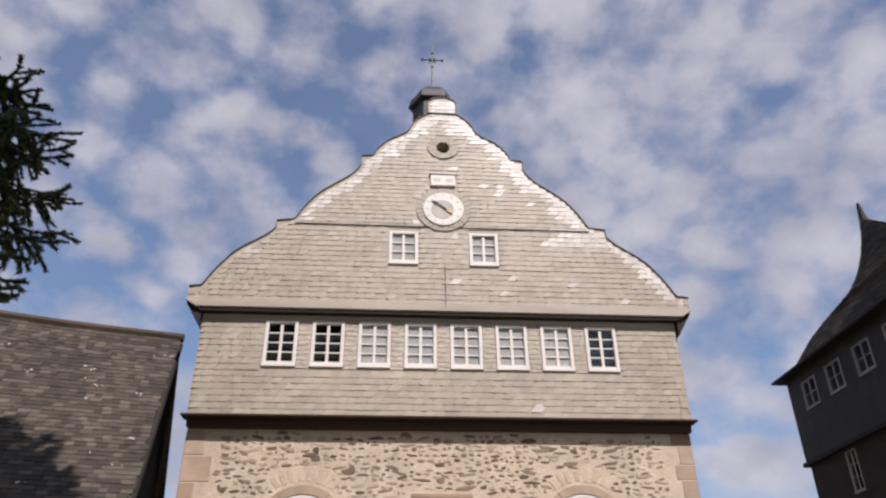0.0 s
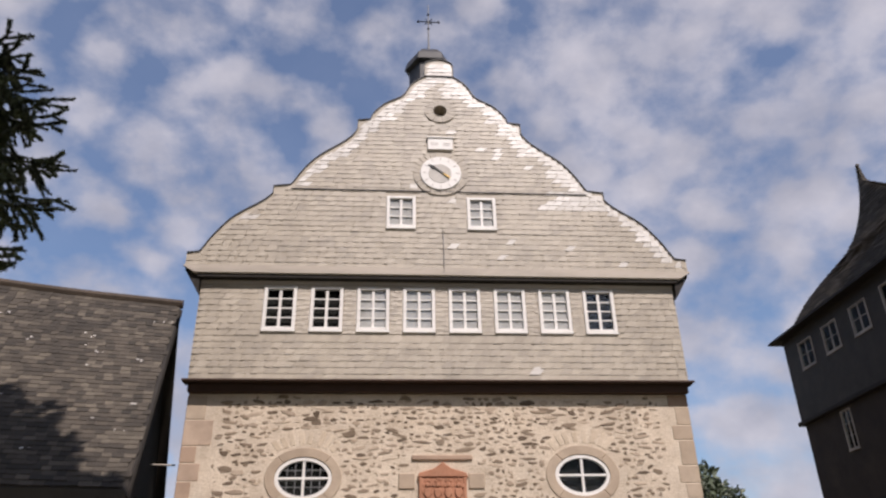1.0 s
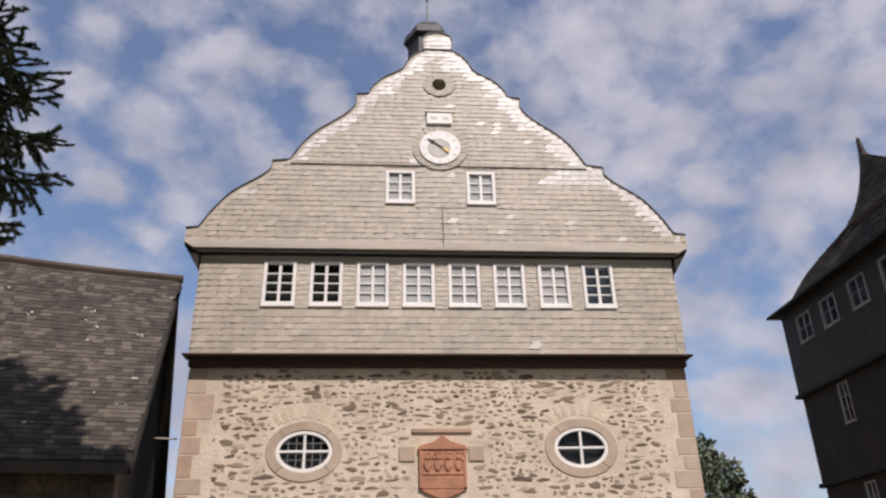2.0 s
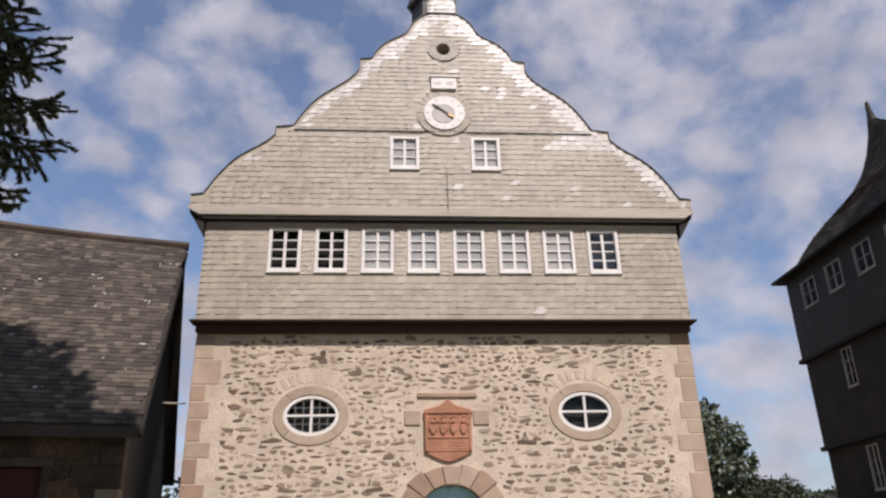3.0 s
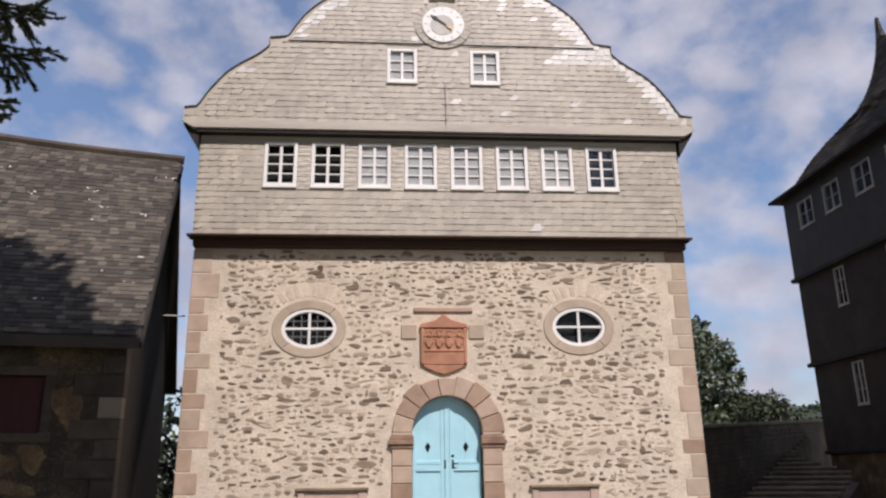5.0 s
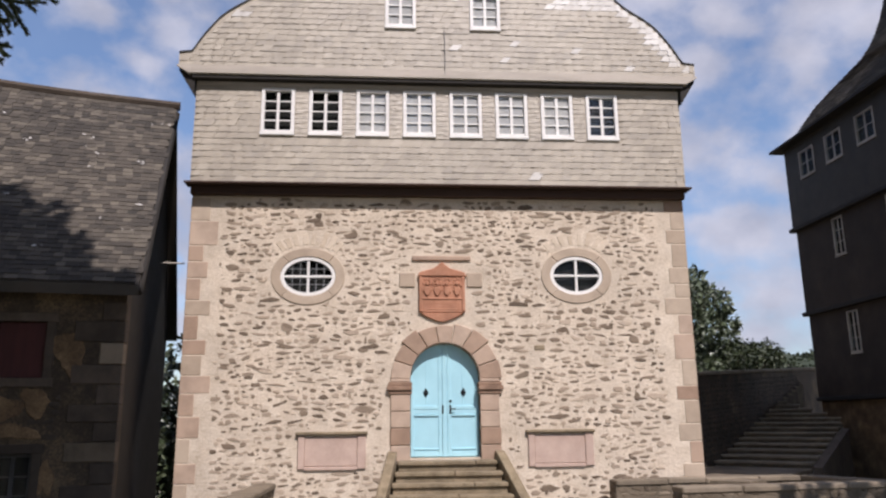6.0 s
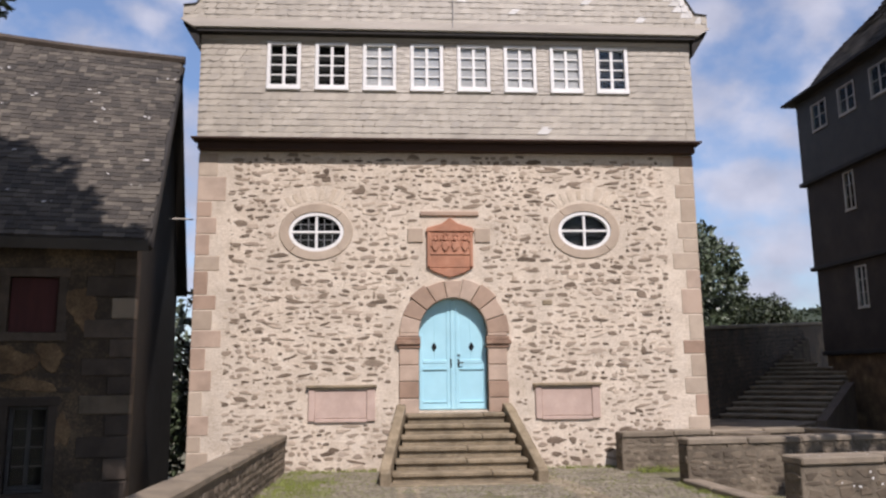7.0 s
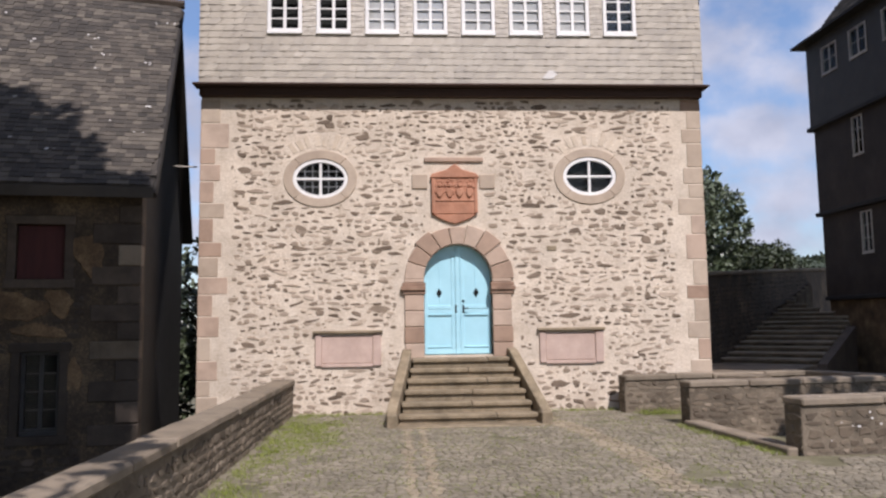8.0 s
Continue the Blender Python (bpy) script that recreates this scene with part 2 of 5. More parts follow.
BARK = material("bark", [(0.05, 0.038, 0.028), (0.09, 0.07, 0.05)], scale=5, stretch=(3, 3, 0.6), fine=30, bump=0.8, bump_dist=0.02)
CURTAIN = material("pale_curtain", [(0.5, 0.475, 0.47), (0.62, 0.59, 0.58)], scale=2, stretch=(6, 1, 0.3), fine=30, bump=0.2, stain=0.1)
LATTICE = material("weathered_grey_lattice", [(0.05, 0.047, 0.044), (0.08, 0.075, 0.07)], scale=8, rough=0.7, bump=0.2)
# near-black colour that paints the darkness of unlit rooms
ROOMDARK = material("painted_room_dark", [(0.006, 0.0055, 0.005), (0.012, 0.011, 0.01)], scale=2, bump=0)


def glass_material(name, base, sheen):
    m = bpy.data.materials.new(name)
    m.use_nodes = True
    n, l = m.node_tree.nodes, m.node_tree.links
    n.clear()
    out = n.new("ShaderNodeOutputMaterial")
    mix = n.new("ShaderNodeMixShader")
    clear = n.new("ShaderNodeBsdfTransparent")
    clear.inputs[0].default_value = (0.86, 0.88, 0.87, 1)
    gloss = n.new("ShaderNodeBsdfGlossy")
    gloss.inputs["Roughness"].default_value = 0.04
    facing = n.new("ShaderNodeLayerWeight")
    facing.inputs["Blend"].default_value = 0.5
    power = n.new("ShaderNodeMath")
    power.operation, power.inputs[1].default_value = "POWER", 5.0
    l.new(facing.outputs["Facing"], power.inputs[0])
    gain = n.new("ShaderNodeMath")
    gain.operation, gain.inputs[1].default_value, gain.inputs[2].default_value = "MULTIPLY_ADD", sheen, base
    l.new(power.outputs[0], gain.inputs[0])
    l.new(gain.outputs[0], mix.inputs[0])
    l.new(clear.outputs[0], mix.inputs[1])
    l.new(gloss.outputs[0], mix.inputs[2])
    l.new(mix.outputs[0], out.inputs[0])
    return m


GLASS = glass_material("window_glass", 0.045, 0.8)
OLDGLASS = glass_material("dull_old_glass", 0.012, 0.12)


# ---- building helpers ----
def world_of(ob):
    if ob.parent is None:
        return ob.matrix_basis.copy()
    return world_of(ob.parent) @ ob.matrix_parent_inverse @ ob.matrix_basis


def put_under(ob, parent):
    ob.parent = parent
    ob.matrix_parent_inverse = world_of(parent).inverted()


def mesh_of(name, bm, mat, smooth=False):
    bmesh.ops.recalc_face_normals(bm, faces=bm.faces)
    me = bpy.data.meshes.new(name)
    bm.to_mesh(me)
    bm.free()
    me.materials.append(mat)
    if smooth:
        me.shade_smooth()
    return me


def part(name, bm, mat, parent, label="", smooth=False):
    ob = new(name, mesh_of(name, bm, mat, smooth))
    if parent is not None:
        put_under(ob, parent)
    if label:
        tagged(ob, label)
    return ob


def thing(name, label, category, at=(0, 0, 0), group="", kind=""):
    ob = new(name)
    ob.empty_display_size = 0.2
    ob.matrix_basis = Matrix.Translation(at)
    return tagged(ob, label, category, group, kind)


def box(bm, lo, hi, bev=0.0, m=None):
    """A box between two corners, its edges rounded by bev, moved by m; added to bm."""
    b = bmesh.new() if bev else bm
    vs = bmesh.ops.create_cube(b, size=1)["verts"]
    for v in vs:
        v.co = Vector([lo[i] + (v.co[i] + 0.5) * (hi[i] - lo[i]) for i in range(3)])
    if bev:
        bmesh.ops.bevel(b, geom=list(b.edges), offset=bev, segments=1, affect="EDGES")
        if m is not None:
            b.transform(m)
        append(bm, b)
    elif m is not None:
        bmesh.ops.transform(bm, matrix=m, verts=vs)
    return bm


def append(bm, other):
    tmp = bpy.data.meshes.new("tmp")
    other.to_mesh(tmp)
    other.free()
    bm.from_mesh(tmp)
    bpy.data.meshes.remove(tmp)


def boxed(lo, hi, bev=0.0, m=None):
    return box(bmesh.new(), lo, hi, bev, m)


def loop_edges(bm, pts):
    vs = [bm.verts.new(p) for p in pts]
    return [bm.edges.new((vs[i], vs[(i + 1) % len(vs)])) for i in range(len(vs))]


def plate(outer, holes, y0, y1):
    """An upright slab in the xz plane with holes that go through it, from y0 (front) to y1."""
    bm = bmesh.new()
    edges = loop_edges(bm, [(x, y0, z) for x, z in outer])
    for h in holes:
        edges += loop_edges(bm, [(x, y0, z) for x, z in h])
    bmesh.ops.triangle_fill(bm, edges=edges, use_beauty=True, use_dissolve=False)
    ext = bmesh.ops.extrude_face_region(bm, geom=list(bm.faces))
    for v in [g for g in ext["geom"] if isinstance(g, bmesh.types.BMVert)]:
        v.co.y = y1
    return bm


def prism(pts, y0, y1, bev=0.0):
    """A convex or simple xz outline drawn out in y."""
    bm = bmesh.new()
    a = [bm.verts.new((x, y0, z)) for x, z in pts]
    b = [bm.verts.new((x, y1, z)) for x, z in pts]
    n = len(pts)
    front = bm.faces.new(a)
    bm.faces.new(b[::-1])
    for i in range(n):
        bm.faces.new((a[i], b[i], b[(i + 1) % n], a[(i + 1) % n]))
    bmesh.ops.recalc_face_normals(bm, faces=bm.faces)
    if bev:
        bmesh.ops.bevel(bm, geom=list(front.edges), offset=bev, segments=1, affect="EDGES")
    return bm


def oval(cx, cz, rx, rz, n=40, a0=0.0, a1=2 * math.pi, closed=True):
    k = n if closed else n + 1
    return [(cx + rx * math.cos(a0 + (a1 - a0) * i / n), cz + rz * math.sin(a0 + (a1 - a0) * i / n)) for i in range(k)]


def ring_piece(cx, cz, r0, r1, a0, a1, y0, y1, n=6, bev=0.008, flat=1.0):
    """One block of a round or oval surround."""
    inner = [(cx + r0[0] * math.cos(a), cz + r0[1] * math.sin(a)) for a in np.linspace(a0, a1, n)]
    outer = [(cx + r1[0] * math.cos(a), cz + r1[1] * math.sin(a)) for a in np.linspace(a1, a0, n)]
    return prism(inner + outer, y0, y1, bev)


def tube(pts, radii, sides=8, cap=True):
    """A round bar through points."""
    bm = bmesh.new()
    rings = []
    pts = [Vector(p) for p in pts]
    for i, p in enumerate(pts):
        d = (pts[min(i + 1, len(pts) - 1)] - pts[max(i - 1, 0)]).normalized()
        s = d.cross(Vector((0, 0, 1)) if abs(d.z) < 0.9 else Vector((1, 0, 0))).normalized()
        u = s.cross(d)
        r = radii[i] if isinstance(radii, (list, tuple)) else radii
        rings.append([bm.verts.new(p + r * (math.cos(2 * math.pi * k / sides) * s + math.sin(2 * math.pi * k / sides) * u)) for k in range(sides)])
    for a, b in zip(rings, rings[1:]):
        for k in range(sides):
            bm.faces.new((a[k], a[(k + 1) % sides], b[(k + 1) % sides], b[k]))
    if cap:
        bm.faces.new(rings[0][::-1])
        bm.faces.new(rings[-1])
    return bm


def from_lists(name, verts, faces, mats, parent, label="", kind="", mat_index=None):
    me = bpy.data.meshes.new(name)
    me.from_pydata(verts, [], faces)
    for mt in mats:
        me.materials.append(mt)
    if mat_index is not None:
        me.polygons.foreach_set("material_index", mat_index)
    me.update()
    ob = new(name, me)
    if parent is not None:
        put_under(ob, parent)
    return tagged(ob, label, kind=kind)


def curve_through(pts, steps=6):
    """A smooth line through 2D points."""
    out = []
    for i in range(len(pts) - 1):
        p0, p1, p2, p3 = pts[max(i - 1, 0)], pts[i], pts[i + 1], pts[min(i + 2, len(pts) - 1)]
        for k in range(steps):
            t = k / steps
            out.append(tuple(0.5 * (2 * p1[j] + (p2[j] - p0[j]) * t + (2 * p0[j] - 5 * p1[j] + 4 * p2[j] - p3[j]) * t * t + (3 * p1[j] - p0[j] - 3 * p2[j] + p3[j]) * t ** 3) for j in (0, 1)))
    return out + [tuple(pts[-1])]


def inside(x, z, poly):
    hit = False
    for (x0, z0), (x1, z1) in zip(poly, poly[1:] + poly[:1]):
        if (z0 > z) != (z1 > z) and x < (x1 - x0) * (z - z0) / (z1 - z0) + x0:
            hit = not hit
    return hit


# ---- ground ----
def ground_height(x, y):
    if x < -3.25:
        return -1.25                                   # lower yard beyond the parapet
    if y < -2.0 and x > 3.3 + (-2.4 - y) * 0.09 + 0.25 and y > -5.1 and x < 9:
        return -0.22
    return -0.015


def build_ground():
    xs = sorted(set([-900, -300, -100, -40, -20, -12, -8, -5] + [round(-3.3 + 0.1 * i, 2) for i in range(80)] + [5, 6, 7, 8, 9, 9.1, 10, 14, 20, 40, 100, 300, 900]))
    ys = sorted(set([-400, -100, -40, -20, -15, -12] + [round(-10.0 + 0.2 * i, 2) for i in range(51)] + [0.4, 2, 5, 10, 20, 40, 100, 300, 900]))
    verts = [(x, y, ground_height(x, y)) for y in ys for x in xs]
    n = len(xs)
    faces = [(j * n + i, j * n + i + 1, (j + 1) * n + i + 1, (j + 1) * n + i) for j in range(len(ys) - 1) for i in range(n - 1)]
    ob = from_lists("ground", verts, faces, [EARTH], None)
    return tagged(ob, "mossy earth between worn cobbles", "ground", kind="structure")


ground = build_ground()

# ---- the main house ----
HALF = 4.85                # half width of the stone storey
Y_STONE, Y_TIER, Y_GABLE = 0.0, -0.25, -0.43
Z_STONE, Z_TIER0, Z_TIER1 = 6.05, 6.2, 8.34
OCULI = ((-2.6, 4.425), (2.6, 4.46))
DOOR_W, DOOR_Z0, DOOR_SPRING, DOOR_TOP = 0.65, 1.05, 2.5, 3.15
house = thing("house", "tall old house of rubble stone with a slate hung gable", "house", (0, 6, 0))

door_outline = [(-DOOR_W, DOOR_Z0), (DOOR_W, DOOR_Z0), (DOOR_W, DOOR_SPRING)] + oval(0, DOOR_SPRING, DOOR_W, DOOR_TOP - DOOR_SPRING, 20, 0, math.pi, False)[1:-1] + [(-DOOR_W, DOOR_SPRING)]
oc_holes = [oval(cx, cz, 0.55, 0.405) for cx, cz in OCULI]
stone_wall = part("stone_wall", plate([(-HALF, -1.3), (HALF, -1.3), (HALF, Z_STONE), (-HALF, Z_STONE)], oc_holes + [door_outline], Y_STONE, 0.6), MORTAR, house, "rubble stone wall in cream lime mortar")
for sx in (-1, 1):
    part("side_wall", boxed((sx * HALF - 0.6 * (sx > 0), 0.6, -1.3), (sx * HALF + 0.6 * (sx < 0), 13, Z_STONE)), MORTAR, house, "rubble stone side wall")
part("back_wall", boxed((-HALF, 13, -1.3), (HALF, 13.5, Z_STONE)), MORTAR, house, "rubble stone back wall")

# window openings of the slate storey and of the gable
TIER_W = [-3.255 + 0.926 * i for i in range(8)]
WIN_W, WIN_Z0, WIN_Z1 = 0.305, 7.18, 8.14
GABLE_W = ((-0.86, 9.43, 10.22), (0.86, 9.43, 10.22))
tier_holes = [[(x - WIN_W, WIN_Z0), (x + WIN_W, WIN_Z0), (x + WIN_W, WIN_Z1), (x - WIN_W, WIN_Z1)] for x in TIER_W]
tier_wall = part("slate_storey", plate([(-HALF, Z_TIER0), (HALF, Z_TIER0), (HALF, Z_TIER1), (-HALF, Z_TIER1)], tier_holes, Y_TIER, 0.05), SLATE, house, "slate hung upper storey")
for sx in (-1, 1):
    part("slate_side", boxed((sx * HALF - 0.3 * (sx > 0), 0.05, Z_TIER0), (sx * HALF + 0.3 * (sx < 0), 13.5, Z_TIER1)), SLATE, house, "slate hung side wall")
part("slate_back", boxed((-HALF + 0.3, 13.2, Z_TIER0), (HALF - 0.3, 13.5, Z_TIER1)), SLATE, house)

# the curved gable outline, right half from eave to top
half = [(5.17, 8.5), (5.17, 8.79), (4.93, 8.82)]
half += curve_through([(4.88, 8.88), (4.72, 9.16), (4.53, 9.42), (4.38, 9.6), (4.16, 9.78), (3.9, 9.95), (3.7, 10.1), (3.57, 10.24)], 3)
half += [(3.57, 10.42), (3.21, 10.46)]
half += curve_through([(3.15, 10.55), (3.03, 10.76), (2.84, 11.03), (2.6, 11.27), (2.34, 11.46), (2.08, 11.66), (1.9, 11.86), (1.84, 11.98)], 3)
half += [(1.84, 12.22), (1.56, 12.25)]
half += curve_through([(1.53, 12.35), (1.44, 12.5), (1.22, 12.72), (0.95, 12.87), (0.79, 13.0), (0.69, 13.2), (0.55, 13.38), (0.33, 13.54)], 3)
half += [(0.33, 13.86)] + oval(0, 13.86, 0.33, 0.2, 12, 0, math.pi / 2, False)[1:]
gable_outline = half + [(-x, z) for x, z in half[::-1][1:]]
gable_outline = gable_outline + [(-4.97, 8.34), (4.97, 8.34)]
gable_holes = [[(x - 0.29, a), (x + 0.29, a), (x + 0.29, b), (x - 0.29, b)] for x, a, b in GABLE_W] + [oval(0.01, 12.53, 0.15, 0.155, 24)]
gable_wall = part("gable_wall", plate(gable_outline, gable_holes, Y_GABLE, -0.12), SLATE, house, "slate hung curved gable")


def strip(line, y0, y1, thick, up=True):
    """A bent sheet that follows an outline, standing proud of it."""
    bm = bmesh.new()
    rows = []
    n = len(line)
    for i, (x, z) in enumerate(line):
        a, b = line[max(i - 1, 0)], line[min(i + 1, n - 1)]
        d = Vector((b[0] - a[0], b[1] - a[1])).normalized()
        nx, nz = d.y, -d.x
        rows.append([bm.verts.new(p) for p in ((x, y0, z), (x + nx * thick, y0, z + nz * thick), (x + nx * thick, y1, z + nz * thick), (x, y1, z))])
    for p, q in zip(rows, rows[1:]):
        for k in range(4):
            bm.faces.new((p[k], p[(k + 1) % 4], q[(k + 1) % 4], q[k]))
    bm.faces.new(rows[0])
    bm.faces.new(rows[-1][::-1])
    return bm


for s in (1, -1):
    line = [(s * x, z) for x, z in half[1:]]
    part("verge_flashing", strip(line if s < 0 else line[::-1], Y_GABLE - 0.03, -0.12, -0.016), LEAD, house, "dark lead flashing on the gable edge")
part("drip_ledge", boxed((-3.2, Y_GABLE - 0.035, 10.352), (3.2, Y_GABLE + 0.02, 10.37), 0.004), LEAD, house, "thin dark drip ledge")
part("cap_ledge", boxed((-0.34, Y_GABLE - 0.045, 13.535), (0.34, Y_GABLE + 0.02, 13.565), 0.006), LEAD, house, "thin dark ledge under the gable cap")
part("eave_fascia", prism([(-5.2, 8.5), (-4.97, 8.36), (4.97, 8.36), (5.2, 8.5), (5.2, 8.52), (-5.2, 8.52)], Y_GABLE - 0.03, Y_GABLE + 0.02), GREYPAINT, house, "pale slate eave band")
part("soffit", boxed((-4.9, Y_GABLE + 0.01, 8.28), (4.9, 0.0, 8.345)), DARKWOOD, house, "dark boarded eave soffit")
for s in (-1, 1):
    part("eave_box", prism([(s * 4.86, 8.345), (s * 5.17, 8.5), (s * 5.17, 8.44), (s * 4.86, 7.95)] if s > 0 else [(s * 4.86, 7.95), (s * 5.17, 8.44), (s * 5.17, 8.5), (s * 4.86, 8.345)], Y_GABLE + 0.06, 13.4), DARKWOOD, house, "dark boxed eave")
beam = bmesh.new()
box(beam, (-4.95, -0.33, 6.165), (4.95, 0.0, 6.205), 0.008)
box(beam, (-4.86, -0.16, 6.0), (4.86, 0.02, 6.165), 0.012)
part("sill_beam", beam, BEAM, house, "red-brown timber sill beam under the slates")
part("lintel_board", boxed((-4.84, Y_TIER - 0.02, 8.19), (4.84, Y_TIER + 0.02, 8.275), 0.006), GREYPAINT, house, "pale board above the windows")

# roof behind the gable
roof = bmesh.new()
for s in (-1, 1):
    append(roof, prism([(s * 5.1, 8.42), (0, 13.3), (0, 13.1), (s * 4.9, 8.42)] if s < 0 else [(0, 13.1), (0, 13.3), (s * 5.1, 8.42), (s * 4.9, 8.42)], -0.12, 13.6))
house_roof = part("roof", roof, DARKSLATE, house, "steep dark slate roof")

# ridge turret and its weather cross
def hexagon(cx, cy, r, z, n=6, a=0.0):
    return [(cx + r * math.cos(a + 2 * math.pi * k / n), cy + r * math.sin(a + 2 * math.pi * k / n), z) for k in range(n)]


def loft(rings, cap=True):
    bm = bmesh.new()
    vs = [[bm.verts.new(p) for p in r] for r in rings]
    for a, b in zip(vs, vs[1:]):
        for k in range(len(a)):
            bm.faces.new((a[k], a[(k + 1) % len(a)], b[(k + 1) % len(a)], b[k]))
    if cap:
        bm.faces.new(vs[0][::-1])
        bm.faces.new(vs[-1])
    return bm


TX, TY = -0.16, 0.62
turret = part("ridge_turret", loft([hexagon(TX, TY, 0.5, 12.6), hexagon(TX, TY, 0.5, 14.7)]), DARKSLATE, house, "small dark slated ridge turret")
part("turret_cap", loft([hexagon(TX, TY, 0.53, 14.55), hexagon(TX, TY, 0.62, 14.6), hexagon(TX, TY, 0.56, 14.84), hexagon(TX, TY, 0.36, 15.08), hexagon(TX, TY, 0.1, 15.2)]), DARKSLATE, turret, "low hexagonal slate cap")
part("finial_rod", tube([(TX, TY, 15.0), (TX, TY, 15.5), (TX, TY, 16.9)], [0.06, 0.024, 0.012], 8), CAME, turret, "slim metal finial rod")
cross = bmesh.new()
append(cross, tube([(TX - 0.27, TY, 16.3), (TX + 0.27, TY, 16.3)], 0.016, 6))
for a in (45, 135):
    c, d = 0.13 * math.cos(radians(a)), 0.13 * math.sin(radians(a))
    append(cross, tube([(TX - c, TY, 16.3 - d), (TX + c, TY, 16.3 + d)], 0.012, 6))
for x, z in ((-0.27, 16.3), (0.27, 16.3), (0, 16.55), (0, 16.05)):
    append(cross, loft([hexagon(TX + x, TY, 0.008, z - 0.05), hexagon(TX + x, TY, 0.04, z), hexagon(TX + x, TY, 0.008, z + 0.05)]))
part("weather_cross", cross, IRON, turret, "wrought iron weather cross")


# ---- windows ----
def window(parent, name, cx, z0, z1, w, y, cols, rows, behind, label, m=None, frame_w=0.05, bar=0.023, mat=WHITEPAINT, deep=0.1, glass=None):
    """A painted timber window: frame with sill, glazing bars, a pane in every light, and what is behind it."""
    x0, x1 = cx - w, cx + w
    fr = bmesh.new()
    box(fr, (x0 - 0.02, y - 0.03, z0 + 0.05), (x0 + frame_w, y + 0.07, z1 + 0.01), 0.006)
    box(fr, (x1 - frame_w, y - 0.03, z0 + 0.05), (x1 + 0.02, y + 0.07, z1 + 0.01), 0.006)
    box(fr, (x0 + frame_w, y - 0.026, z1 - frame_w), (x1 - frame_w, y + 0.07, z1 + 0.008), 0.006)
    box(fr, (x0 + frame_w, y - 0.026, z0 + 0.05), (x1 - frame_w, y + 0.07, z0 + 0.05 + frame_w), 0.006)
    if m is not None:
        fr.transform(m)
    win = part(name, fr, mat, parent, label)
    sl = boxed((x0 - 0.026, y - 0.045, z0 - 0.012), (x1 + 0.026, y + 0.07, z0 + 0.048), 0.008)
    if m is not None:
        sl.transform(m)
    part("window_sill", sl, mat, win)
    ax0, ax1, az0, az1 = x0 + frame_w, x1 - frame_w, z0 + 0.05 + frame_w, z1 - frame_w
    bars = bmesh.new()
    for c in range(1, cols):
        x = ax0 + (ax1 - ax0) * c / cols
        wide = 0.029 if c * 2 == cols else bar / 2
        box(bars, (x - wide, y + 0.002, az0), (x + wide, y + 0.03, az1), 0.004)
    for r in range(1, rows):
        z = az0 + (az1 - az0) * r / rows
        box(bars, (ax0, y + 0.005, z - bar / 2), (ax1, y + 0.028, z + bar / 2))
    if m is not None:
        bars.transform(m)
    part("glazing_grid", bars, mat, win)
    for c in range(cols):
        for r in range(rows):
            p = boxed((ax0 + (ax1 - ax0) * c / cols, y + 0.017, az0 + (az1 - az0) * r / rows), (ax0 + (ax1 - ax0) * (c + 1) / cols, y + 0.021, az0 + (az1 - az0) * (r + 1) / rows))
            tilt = pose(0, 0, 0, random.uniform(-1, 1), 0, random.uniform(-1, 1))
            mid = sum((v.co for v in p.verts), Vector()) / 8
            p.transform(Matrix.Translation(mid) @ tilt @ Matrix.Translation(-mid))
            if m is not None:
                p.transform(m)
            pane = part("pane", p, glass or GLASS, win)
            pane.visible_shadow = False
    # backing close behind the panes; the near-black one paints an unlit room
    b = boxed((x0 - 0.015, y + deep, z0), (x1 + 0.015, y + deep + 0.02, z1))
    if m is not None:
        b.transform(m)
    part("curtain" if behind is CURTAIN else "inner_blind", b, behind, win, "pale curtain behind the glass" if behind is CURTAIN else "near-black panel painted as the unlit room behind the glass")
    return win


for i, x in enumerate(TIER_W):
    dark = i in (0, 1, 7)
    window(house, "window", x, WIN_Z0, WIN_Z1, WIN_W, Y_TIER, 2, 4, ROOMDARK if dark else CURTAIN, "white painted casement window with dark panes" if dark else "white painted casement window with pale curtain", deep=0.1 if dark else 0.038)
for x, a, b in GABLE_W:
    window(house, "gable_window", x, a, b, 0.29, Y_GABLE, 2, 3, CURTAIN, "small white painted gable window", deep=0.036)


